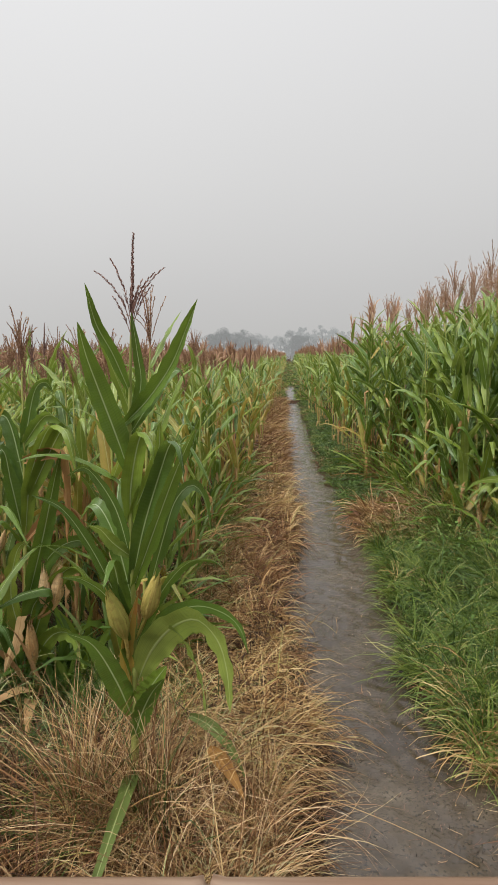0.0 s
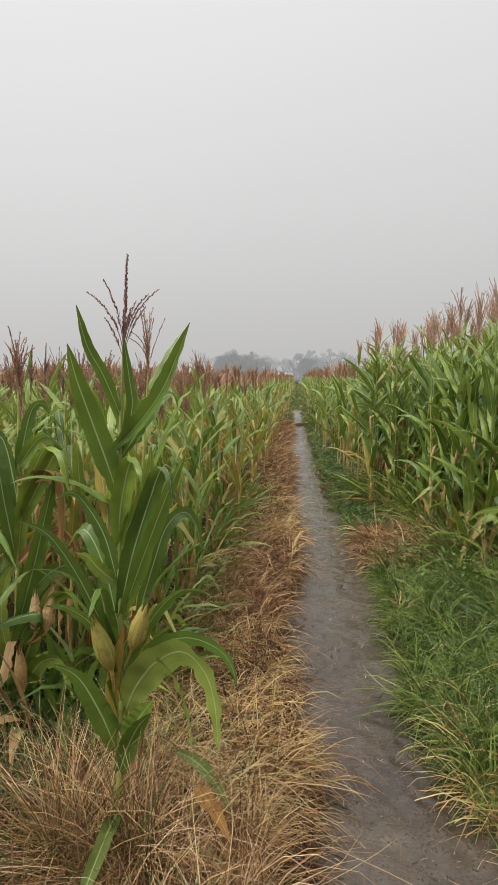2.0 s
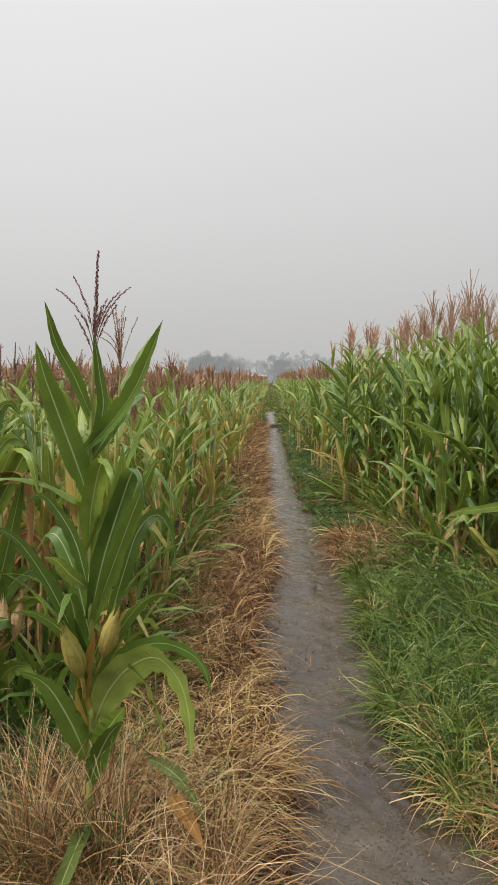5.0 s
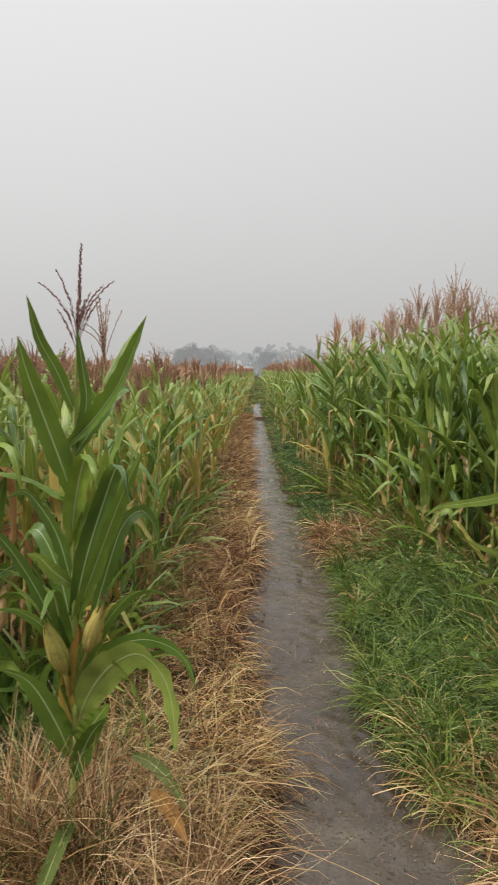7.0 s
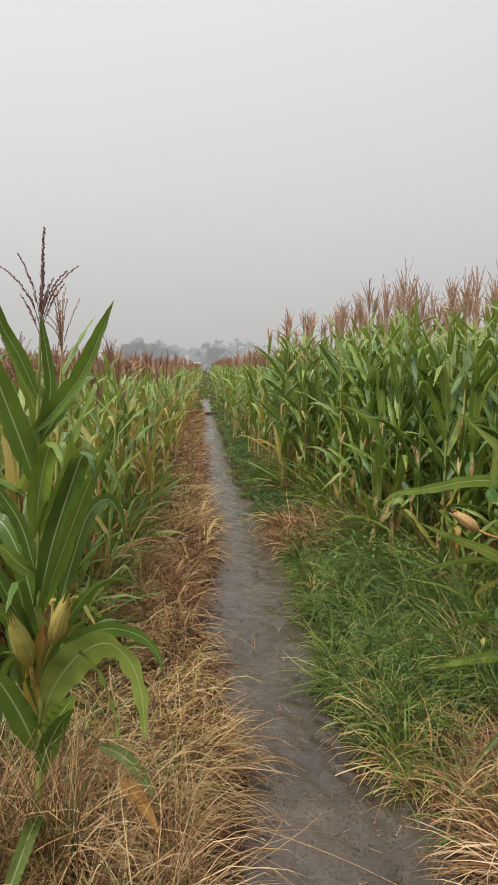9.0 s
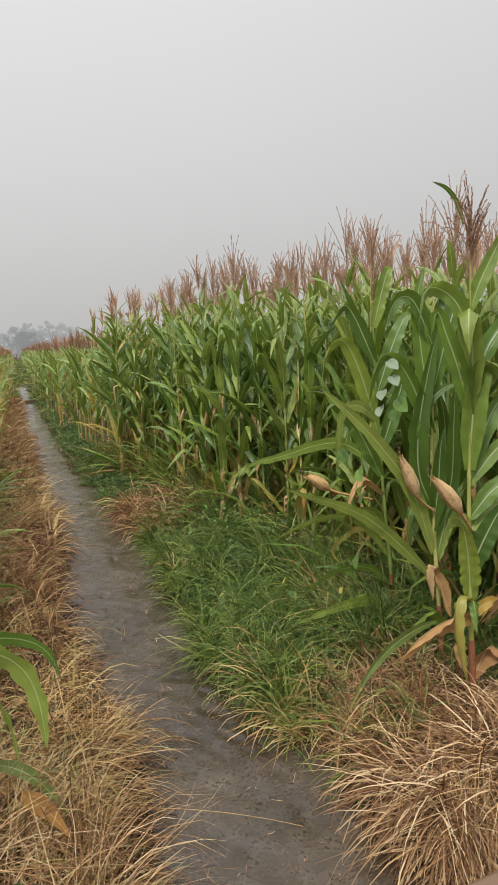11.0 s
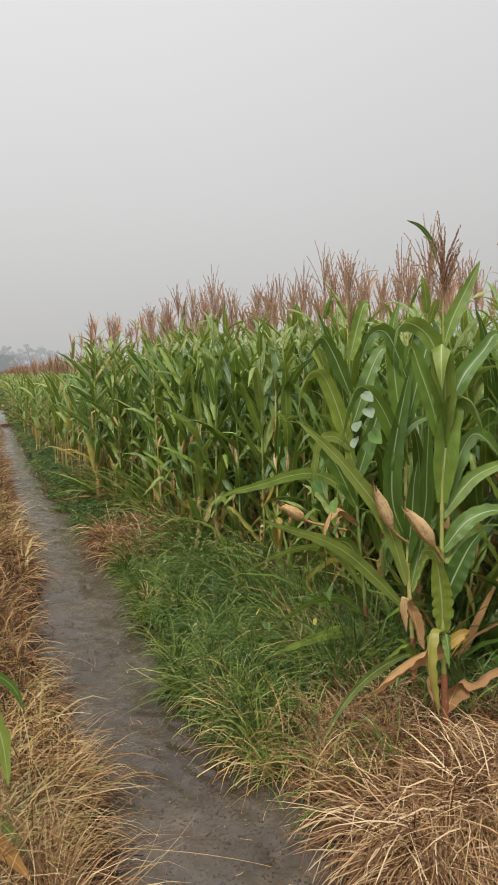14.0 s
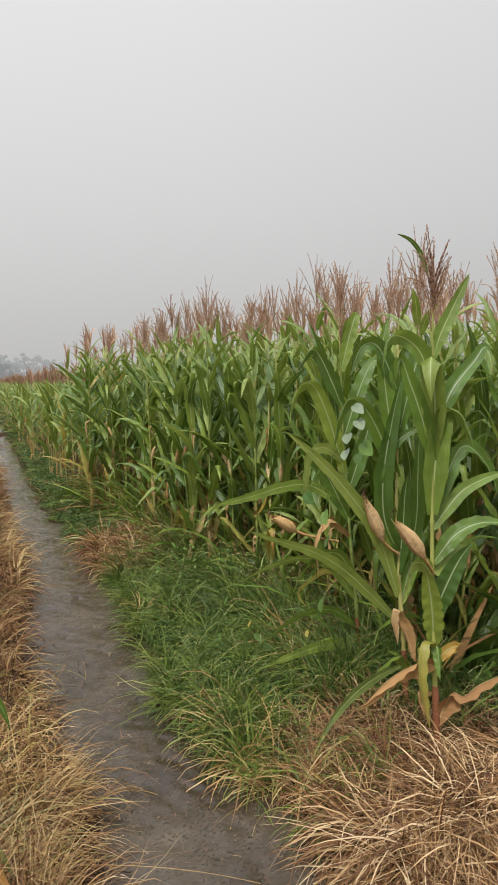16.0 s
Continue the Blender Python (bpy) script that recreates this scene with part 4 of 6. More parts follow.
hero_leaf(hero_e, LEAF, 0.087, (0.063, 0.0, 1.011), (0.223, -0.023, 1.308), (0.321, -0.052, 1.437), (0.376, -0.085, 1.346), (0.423, -0.12, 1.184))
hero_leaf(hero_e, LEAF_FLAG, 0.076, (0.076, 0.0, 1.333), (0.203, -0.021, 1.479), (0.298, -0.049, 1.448), (0.355, -0.08, 1.345))
hero_leaf(hero_e, LEAF, 0.100, (0.037, 0.0, 0.464), (0.158, -0.032, 0.842), (0.249, -0.074, 1.146), (0.312, -0.12, 1.323))
hero_leaf(hero_e, LEAF, 0.091, (0.024, 0.0, 0.244), (-0.013, -0.054, 0.546), (0.063, -0.123, 0.811), (0.172, -0.2, 0.893))
hero_leaf(hero_e, LEAF, 0.103, (0.019, 0.0, 0.148), (0.174, -0.038, 0.543), (0.304, -0.087, 0.714), (0.409, -0.142, 0.705), (0.449, -0.2, 0.555))
hero_leaf(hero_e, LEAF, 0.092, (0.024, 0.0, 0.244), (0.101, -0.047, 0.5), (0.226, -0.109, 0.614), (0.103, -0.177, 0.609), (-0.01, -0.25, 0.553))
hero_leaf(hero_e, LEAF, 0.106, (0.015, 0.0, 0.084), (0.179, -0.04, 0.329), (0.318, -0.092, 0.356), (0.389, -0.15, 0.205))
hero_leaf(hero_e, LEAF, 0.104, (0.052, 0.0, 0.831), (0.005, -0.013, 1.132), (-0.021, -0.031, 1.309), (-0.09, -0.05, 1.226))
hero_leaf(hero_e, LEAF, 0.093, (0.07, 0.0, 1.129), (0.01, 0.013, 1.418), (-0.053, 0.031, 1.474), (-0.16, 0.05, 1.355))
hero_leaf(hero_e, LEAF, 0.078, (0.074, 0.0, 1.304), (0.137, 0.013, 1.589), (0.191, 0.031, 1.645), (0.225, 0.05, 1.587))
hero_leaf(hero_e, LEAF, 0.105, (0.028, 0.0, 0.307), (0.143, 0.027, 0.702), (0.317, 0.061, 0.816), (0.405, 0.1, 0.681))
hero_leaf(hero_e, LEAF, 0.111, (0.01, 0.0, -0.013), (-0.043, -0.027, 0.255), (-0.081, -0.061, 0.364), (-0.16, -0.1, 0.257))
hero_leaf(hero_e, LEAF_DRY, 0.090, (0.03, 0.0, 0.338), (0.016, -0.054, 0.44), (0.011, -0.123, 0.334), (-0.003, -0.2, 0.206))
hero_ear(hero_e, HUSK_DRY, 0.031, (0.166, -0.06, 0.497), (0.18, -0.08, 0.739))
hero_ear(hero_e, HUSK_DRY, 0.031, (0.216, -0.05, 0.503), (0.265, -0.07, 0.752))
hero_ear(hero_e, HUSK_DRY, 0.031, (0.088, -0.06, 0.181), (0.097, -0.1, 0.461))

hero_b = hero("maize plant with a reddish foot, dry ears and yellowed lower leaves", 1.813, 2.443)
hero_b_line = np.array([(0.0, 0.0, 0.0), (-0.014, 0.0, 0.286), (-0.031, 0.0, 0.544), (-0.042, 0.0, 0.876), (-0.045, 0.0, 1.146), (-0.048, 0.0, 1.41), (-0.048, 0.0, 1.668), (-0.051, 0.0, 1.922), (-0.055, 0.0, 2.071)])
hero_stalk(hero_b, hero_b_line)
hero_leaf(hero_b, LEAF_FLAG, 0.134, (-0.045, 0.0, 1.159), (-0.042, -0.007, 1.332), (-0.029, -0.016, 1.514), (0.002, -0.026, 1.627), (0.026, -0.08, 1.639), (0.05, -0.12, 1.569), (0.073, -0.13, 1.468))
hero_leaf(hero_b, LEAF_FLAG, 0.121, (-0.042, 0.0, 1.436), (-0.042, -0.009, 1.63), (-0.062, -0.021, 1.796), (-0.084, -0.035, 1.878), (-0.165, -0.13, 1.848), (-0.188, -0.16, 1.772), (-0.182, -0.16, 1.684))
hero_leaf(hero_b, LEAF_FLAG, 0.080, (-0.048, 0.0, 0.877), (-0.116, -0.023, 0.946), (-0.198, -0.052, 0.951), (-0.245, -0.085, 0.889), (-0.296, -0.12, 0.799))
hero_leaf(hero_b, LEAF, 0.110, (-0.03, 0.0, 0.53), (-0.05, -0.016, 0.691), (-0.09, -0.037, 0.853), (-0.135, -0.06, 0.945))
hero_leaf(hero_b, LEAF, 0.112, (-0.03, 0.0, 0.669), (0.004, -0.027, 0.796), (0.063, -0.061, 0.947), (0.102, -0.1, 1.032))
hero_leaf(hero_b, LEAF_YELLOW, 0.078, (-0.023, 0.0, 0.486), (-0.088, -0.027, 0.573), (-0.15, -0.061, 0.567), (-0.182, -0.099, 0.422), (-0.156, -0.14, 0.216))
hero_leaf(hero_b, LEAF, 0.063, (-0.022, 0.0, 0.458), (-0.035, -0.027, 0.541), (-0.046, -0.061, 0.488), (-0.068, -0.1, 0.405))
hero_leaf(hero_b, LEAF_YELLOW, 0.059, (-0.021, 0.0, 0.43), (0.031, -0.016, 0.497), (0.087, -0.037, 0.515), (-0.027, -0.06, 0.442))
hero_leaf(hero_b, LEAF_DRY, 0.098, (-0.031, 0.0, 0.437), (-0.177, -0.032, 0.473), (-0.351, -0.074, 0.446), (-0.501, -0.12, 0.379))
hero_leaf(hero_b, LEAF_DRY, 0.103, (-0.001, 0.0, 0.134), (0.058, -0.03, 0.291), (0.096, -0.07, 0.287), (0.154, -0.113, 0.354), (0.304, -0.16, 0.412))
hero_leaf(hero_b, LEAF_FLAG, 0.071, (-0.05, 0.0, 1.872), (-0.017, -0.013, 1.984), (0.053, -0.031, 2.133), (0.103, -0.05, 2.244))
hero_leaf(hero_b, LEAF, 0.089, (-0.044, 0.0, 1.514), (0.05, -0.004, 1.718), (0.179, -0.009, 1.859), (0.239, -0.014, 1.924), (0.311, -0.02, 1.845))
hero_leaf(hero_b, LEAF, 0.091, (-0.037, 0.0, 0.93), (0.073, -0.027, 1.059), (0.191, -0.061, 1.108), (0.334, -0.1, 1.096))
hero_leaf(hero_b, LEAF, 0.085, (-0.042, 0.0, 1.146), (0.077, 0.009, 1.401), (0.169, 0.022, 1.462), (0.306, 0.035, 1.357), (0.406, 0.05, 1.179))
hero_leaf(hero_b, LEAF_FLAG, 0.074, (-0.041, 0.0, 1.092), (0.095, -0.013, 1.243), (0.212, -0.031, 1.304), (0.366, -0.05, 1.342))
hero_leaf(hero_b, LEAF, 0.089, (-0.045, 0.0, 1.41), (-0.104, 0.011, 1.619), (-0.158, 0.026, 1.772), (-0.194, 0.042, 1.873), (-0.21, 0.06, 1.772))
hero_leaf(hero_b, LEAF_FLAG, 0.088, (-0.046, 0.0, 1.72), (-0.116, 0.004, 1.897), (-0.22, 0.009, 1.97), (-0.341, -0.06, 1.94), (-0.373, -0.08, 1.821))
hero_leaf(hero_b, LEAF, 0.104, (-0.029, 0.0, 0.875), (0.137, 0.027, 1.013), (0.351, 0.061, 0.807), (0.509, 0.1, 0.593))
hero_ear(hero_b, HUSK_DRY, 0.054, (-0.136, -0.06, 0.985), (-0.303, -0.07, 1.205))

hero_c = hero("green maize plant with one dry tan ear", 1.919, 2.833)
hero_c_line = np.array([(0.0, 0.0, 0.0), (-0.021, 0.0, 0.372), (-0.048, 0.0, 0.66), (-0.067, 0.0, 0.909), (-0.071, 0.0, 1.212), (-0.069, 0.0, 1.509), (-0.067, 0.0, 1.799), (-0.064, 0.0, 2.056)])
hero_stalk(hero_c, hero_c_line)
hero_leaf(hero_c, LEAF, 0.106, (-0.066, 0.0, 0.879), (-0.153, -0.009, 1.072), (-0.165, -0.022, 1.311), (-0.117, -0.035, 1.6), (-0.075, -0.05, 1.804))
hero_leaf(hero_c, LEAF, 0.085, (-0.057, 0.0, 0.754), (0.028, -0.027, 0.997), (0.017, -0.061, 1.304), (-0.004, -0.1, 1.556))
hero_leaf(hero_c, LEAF, 0.065, (-0.069, 0.0, 1.062), (-0.192, -0.011, 1.282), (-0.094, -0.026, 1.453), (0.016, -0.042, 1.52), (0.15, -0.06, 1.524))
hero_leaf(hero_c, LEAF_FLAG, 0.090, (-0.055, 0.0, 0.63), (-0.206, -0.023, 0.99), (-0.411, -0.052, 1.247), (-0.587, -0.085, 1.416), (-0.761, -0.12, 1.552))
hero_leaf(hero_c, LEAF, 0.063, (-0.007, 0.0, 0.177), (-0.08, -0.032, 0.317), (-0.232, -0.074, 0.286), (-0.387, -0.12, 0.223))
hero_leaf(hero_c, LEAF_DRY, 0.072, (-0.039, 0.0, 0.549), (-0.024, -0.016, 0.458), (-0.004, -0.037, 0.352), (0.017, -0.06, 0.278))
hero_leaf(hero_c, LEAF, 0.026, (0.113, 0.0, 2.311), (0.068, 0.0, 2.415), (-0.011, -0.02, 2.473), (-0.107, -0.04, 2.494), plain=True)
hero_leaf(hero_c, LEAF_DRY, 0.070, (-0.034, 0.0, 0.454), (-0.085, -0.008, 0.575), (-0.109, -0.018, 0.504), (-0.08, -0.03, 0.379))
hero_leaf(hero_c, LEAF, 0.101, (-0.067, 0.0, 1.361), (-0.123, 0.011, 1.656), (-0.141, 0.025, 1.943), (-0.092, 0.04, 2.116))
hero_leaf(hero_c, LEAF, 0.099, (-0.065, 0.0, 1.479), (0.018, 0.0, 1.769), (0.093, 0.0, 1.944), (0.187, 0.0, 1.827), (0.218, 0.0, 1.647))
hero_leaf(hero_c, LEAF, 0.092, (-0.065, 0.0, 1.272), (-0.209, 0.009, 1.572), (-0.319, 0.022, 1.689), (-0.392, 0.035, 1.605), (-0.416, 0.05, 1.434))
hero_leaf(hero_c, LEAF, 0.088, (-0.065, 0.0, 1.713), (-0.176, 0.013, 1.942), (-0.265, 0.031, 1.942), (-0.319, 0.05, 1.802))
hero_leaf(hero_c, LEAF, 0.104, (-0.036, 0.0, 0.596), (0.059, 0.021, 0.858), (0.154, 0.049, 0.936), (0.261, 0.08, 0.722))
hero_leaf(hero_c, LEAF, 0.091, (-0.064, 0.0, 0.755), (-0.041, -0.013, 0.971), (-0.04, -0.031, 1.185), (-0.032, -0.05, 1.306))
hero_leaf(hero_c, LEAF_FLAG, 0.066, (-0.068, 0.0, 0.5), (-0.26, -0.03, 0.693), (-0.446, -0.06, 0.859), (-0.626, -0.1, 0.971), (-0.823, -0.14, 1.054), (-0.985, -0.18, 1.127), plain=True)
hero_ear(hero_c, HUSK_DRY, 0.047, (-0.197, -0.06, 0.968), (-0.307, -0.07, 1.219))

hero_d = hero("green maize plant with low lance-shaped leaves reaching out", 1.95, 3.35)
hero_d_line = np.array([(0.0, 0.0, 0.0), (-0.022, 0.0, 0.377), (-0.047, 0.0, 0.596), (-0.077, 0.0, 0.951), (-0.107, 0.0, 1.296), (-0.124, 0.0, 1.633), (-0.133, 0.0, 1.961)])
hero_stalk(hero_d, hero_d_line)
hero_leaf(hero_d, LEAF_FLAG, 0.068, (-0.098, 0.0, 1.022), (-0.327, 0.0, 1.17), (-0.51, 0.0, 1.18), (-0.652, 0.0, 1.152), (-0.789, 0.0, 1.128), (-0.907, 0.0, 1.11), (-0.973, 0.0, 1.053), plain=True)
hero_leaf(hero_d, LEAF_FLAG, 0.075, (-0.039, 0.0, 0.559), (-0.153, -0.03, 0.74), (-0.301, -0.06, 0.776), (-0.413, -0.09, 0.72), (-0.489, -0.11, 0.636), (-0.533, -0.12, 0.537), plain=True)
hero_leaf(hero_d, LEAF_FLAG, 0.058, (-0.038, 0.0, 0.452), (-0.223, -0.05, 0.685), (-0.395, -0.09, 0.768), (-0.535, -0.12, 0.786), (-0.705, -0.15, 0.764), (-0.877, -0.18, 0.714), plain=True)
hero_leaf(hero_d, LEAF, 0.050, (-0.021, 0.0, 0.268), (-0.203, -0.05, 0.415), (-0.382, -0.1, 0.46), (-0.547, -0.14, 0.44), (-0.753, -0.18, 0.353), plain=True)
hero_leaf(hero_d, LEAF, 0.062, (-0.012, 0.0, 0.176), (-0.181, -0.08, 0.218), (-0.367, -0.14, 0.258), (-0.568, -0.18, 0.254), (-0.75, -0.2, 0.228), plain=True)
hero_leaf(hero_d, LEAF_YELLOW, 0.045, (-0.047, 0.0, 0.56), (-0.236, -0.04, 0.667), (-0.366, -0.07, 0.641), (-0.468, -0.09, 0.577), (-0.419, -0.1, 0.486), plain=True)
hero_leaf(hero_d, LEAF_FLAG, 0.066, (-0.107, 0.0, 1.296), (-0.25, -0.03, 1.391), (-0.361, -0.05, 1.366), (-0.396, -0.06, 1.223), (-0.411, -0.06, 1.001), plain=True)
hero_leaf(hero_d, LEAF, 0.100, (-0.081, 0.0, 0.951), (-0.252, 0.0, 1.272), (-0.4, 0.0, 1.413), (-0.473, 0.0, 1.319))
hero_leaf(hero_d, LEAF, 0.105, (-0.106, 0.0, 1.228), (-0.215, 0.0, 1.569), (-0.326, 0.0, 1.767), (-0.435, 0.0, 1.705), (-0.472, 0.0, 1.513))
hero_leaf(hero_d, LEAF, 0.105, (-0.115, 0.0, 1.432), (0.015, 0.0, 1.763), (0.113, 0.0, 1.897), (0.196, 0.0, 1.761))
hero_leaf(hero_d, LEAF, 0.100, (-0.124, 0.0, 1.633), (-0.252, 0.0, 1.896), (-0.326, 0.0, 1.96), (-0.417, 0.0, 1.832))
hero_leaf(hero_d, LEAF, 0.100, (-0.09, 0.0, 1.09), (0.038, 0.0, 1.425), (0.097, 0.0, 1.559), (0.16, 0.0, 1.385))
hero_leaf(hero_d, LEAF, 0.090, (-0.128, 0.0, 1.831), (-0.064, 0.0, 2.06), (-0.019, 0.0, 2.159), (0.021, 0.0, 2.062))
hero_leaf(hero_d, LEAF_DRY, 0.060, (-0.073, 0.0, 0.846), (-0.231, -0.03, 0.971), (-0.342, -0.06, 0.854), (-0.345, -0.1, 0.664))
hero_ear(hero_d, HUSK_DRY, 0.036, (-0.457, -0.05, 0.925), (-0.617, -0.06, 1.056))


def open_tassel(root, mat, foot, size, arms):
    """A thick upright spike over a few thin arms. arms: (height on the spike, azimuth, length, steepness, bow)."""
    g = Geo()
    for spike, (z, az, ln, e0, bow) in enumerate([(0.0, 0.2, size, 1.54, 0.04)] + list(arms)):
        n = 14
        p = arc(np.asarray(foot) + np.array([0, 0, z]), az, e0, e0 - bow, ln, n, bend=1.3)
        tube(g, p, np.linspace(0.0032, 0.0016, n) if spike == 0 else np.linspace(0.0016, 0.0009, n), 5)
        m = int(ln / (0.0026 if spike == 0 else 0.0055))
        for i in range(m):
            f = (0.22 if spike == 0 else 0.3) + (0.77 if spike == 0 else 0.69) * (i + 0.5 * rs.rand()) / m
            k = min(f * (n - 1), n - 1.001)
            q = p[int(k)] * (1 - k % 1) + p[int(k) + 1] * (k % 1)
            t = unit(p[int(k) + 1] - p[int(k)])
            o = unit(np.cross(t, rs.normal(size=3)))
            L, w = rs.uniform(0.013, 0.019) * (1.5 - 0.95 * f), 0.0056 * (1.35 - 0.8 * f) if spike == 0 else 0.0030
            d = unit(t + (0.6 if spike == 0 else 0.42) * o)
            c = np.cross(d, o)
            g.add(np.array([q, q + d * L * 0.5 + c * w, q + d * L, q + d * L * 0.5 - c * w]), np.array([[0, 1, 2, 3]]), np.zeros((4, 2)))
    part("tassel", g, mat, root)


open_tassel(hero_a, TASSEL_DARK, hero_a_line[-1] - np.array([0, 0, 0.055]), 0.325, ((0.015, 3.2, 0.235, 1.45, 0.95), (0.03, 3.0, 0.23, 1.5, 0.5), (0.022, 0.1, 0.235, 1.42, 0.85), (0.04, -0.3, 0.19, 1.4, 0.8),
                                                        (0.015, 0.4, 0.17, 1.35, 0.5), (0.045, 0.9, 0.15, 1.4, 0.4), (0.0, 3.5, 0.14, 1.3, 0.3), (0.022, -0.9, 0.15, 1.4, 0.6)))
hero_tassel(hero_e, TASSEL, hero_e_line[-1], 0.26, 26, 0.18)
hero_tassel(hero_b, TASSEL, hero_b_line[-1], 0.31, 34, 0.26)
hero_tassel(hero_c, TASSEL_PALE, hero_c_line[-1], 0.24, 20, 0.3)
hero_tassel(hero_d, TASSEL_PALE, hero_d_line[-1], 0.32, 14, 0.25)
neighbour = plant_thing(maize(np.random.RandomState(91), 1.93, 15, I_TASSEL, dry=4, ears=1, width=0.08, plume=(0.33, 0.34)), "green maize plant with a dense russet tassel", "maize plants at the field edges")
neighbour.matrix_basis = Matrix.LocRotScale((-0.70, 3.07, float(lie(-0.70, 3.07)) - 0.005), Euler((0, 0, 2.2)), (0.93, 0.93, 0.93))

# taller plants of the lower field, each with one dark bare spike
for x, y, top in ((-1.48, 3.72, 1.99), (-1.63, 4.3, 2.03), (-1.395, 4.0, 1.94), (-1.86, 4.4, 1.95)):
    z = float(lie(x, y)) - 0.005
    plant = plant_thing(maize(rs, top - 0.26 - z, 13, I_TASSEL, dry=4, ears=1, width=0.07, plume=None, reach=0.76, bent=0.5, sick=0.1), "maize plant with a single dark tassel spike", "maize plants of the lower field")
    plant.location = (x, y, z)
    open_tassel(plant, TASSEL_DARK, np.array([0, 0, top - 0.29 - z]), 0.29, [(0.02 + 0.015 * k, rs.uniform(0, 6.28), rs.uniform(0.1, 0.17), 1.4, rs.uniform(0.1, 0.5)) for k in range(5)])

# ---- grasses ----
def blades(geo, rs, bx, by, az, length, e0, drop, width, lay, mi, n=6):
    """Many bowed blades at once."""
    N = len(bx)
    s = ((np.arange(n - 1) + 0.5) / (n - 1))[None]
    bend, turn = rs.uniform(0.8, 2.2, (N, 1)), rs.normal(0, 0.6, (N, 1))
    el, a = e0[:, None] - drop[:, None] * s ** bend, az[:, None] + turn * s
    step = np.stack([np.cos(a) * np.cos(el), np.sin(a) * np.cos(el), np.sin(el)], -1) * (length / (n - 1))[:, None, None]
    p = np.concatenate([np.zeros((N, 1, 3)), np.cumsum(step, 1)], 1) + np.stack([bx, by, lie(bx, by) - 0.01], -1)[:, None]
    rest = lie(p[..., 0], p[..., 1]) + 0.004 + (rs.rand(N) * lay * 0.09)[:, None]
    p[:, 1:, 2] = np.maximum(p[:, 1:, 2], rest[:, 1:])
    t = unit(np.gradient(p, axis=1))
    tw = rs.uniform(-1.2, 1.2, (N, 1))
    side = np.stack([-np.sin(az)[:, None] * np.cos(tw), np.cos(az)[:, None] * np.cos(tw), np.sin(tw)], -1)
    side = unit(side - t * (side * t).sum(-1, keepdims=True))
    w = width[:, None] * blade_width(1.0, n, 0.75)[None]
    v = np.stack([p - side * w[..., None] / 2, p + side * w[..., None] / 2], 2)
    q = (net(n, 2)[None] + (np.arange(N) * 2 * n)[:, None, None]).reshape(-1, 4)
    geo.add(v.reshape(-1, 3), q, np.zeros((N * 2 * n, 2)), np.repeat(mi, n - 1))


def tufts(geo, rs, x, y, count, length, spread_r, lay, width, toward=None, wobble=0.6, stiff=0.5, mi=0, loose=0.3):
    """Tufts with their foot at x, y. toward: the way that most blades lie; lay: 0 upright, 1 flat."""
    x, y = np.asarray(x, float), np.asarray(y, float)
    full = lambda v: np.repeat(np.broadcast_to(np.asarray(v, float), x.shape), count)
    N = len(x) * count
    r, b = full(spread_r) * np.sqrt(rs.rand(N)), rs.uniform(0, 6.28, N)
    az = rs.uniform(0, 6.28, N)
    if toward is not None:
        az = np.where(rs.rand(N) < loose, az, full(toward) + rs.normal(0, wobble, N))
    ly = full(lay)
    e0 = rs.uniform(0.35, 1.4, N) * (1.2 - ly)
    drop = rs.uniform(0.5, 2.3, N) * (1.35 - stiff)
    blades(geo, rs, full(x) + r * np.cos(b), full(y) + r * np.sin(b), az, full(length) * rs.uniform(0.5, 1.25, N), e0, drop, full(width) * rs.uniform(0.55, 1.3, N), ly, full(mi).astype(int))


def some(a, b, n):
    return rs.uniform(a, b, n)


rs = np.random.RandomState(23)
# dead grass along the path, beside the lower field: a mat coloured like the shade in the gaps, tufts over it
g = Geo()
n = 500
y = 1.35 + 9.6 * rs.rand(n) ** 1.4
x = field_edge_left(np.maximum(y, 2.8)) - 0.3 + (path_left(y) - 0.10 - field_edge_left(np.maximum(y, 2.8)) + 0.3) * rs.rand(n)
tufts(g, rs, x, y, 20, some(0.2, 0.35, n), 0.14, 0.95, 0.0045 + 0.0006 * y, None, stiff=0.2, mi=2)
n = 560
y = 2.5 + 8.4 * rs.rand(n) ** 1.35
x = field_edge_left(np.maximum(y, 2.8)) - 0.1 + (path_left(y) - 0.10 - field_edge_left(np.maximum(y, 2.8)) + 0.1) * rs.rand(n) ** 0.8
rust = ((rs.rand(n) < 0.34 + 0.34 * np.sin(y * 1.3 + 1)) & (y > 2.6)).astype(int)
tufts(g, rs, x, y, 36, some(0.20, 0.42, n), 0.07, some(0.05, 0.75, n), 0.0034 + 0.0007 * y, -0.9 + rs.normal(0, 1.2, n), wobble=0.6, stiff=0.2, loose=0.35, mi=rust)
n = 230
y, x = some(1.3, 2.7, n), some(-2.3, 0.1, n)
tufts(g, rs, x, y, 30, some(0.25, 0.4, n), 0.14, 0.9, 0.0045, None, stiff=0.3, mi=2)
n = 250
x = 0.0 - 2.3 * rs.rand(n) ** 1.5
y = 1.3 + (np.where(x < -0.3, 2.28, 2.75) - 1.3) * rs.rand(n)
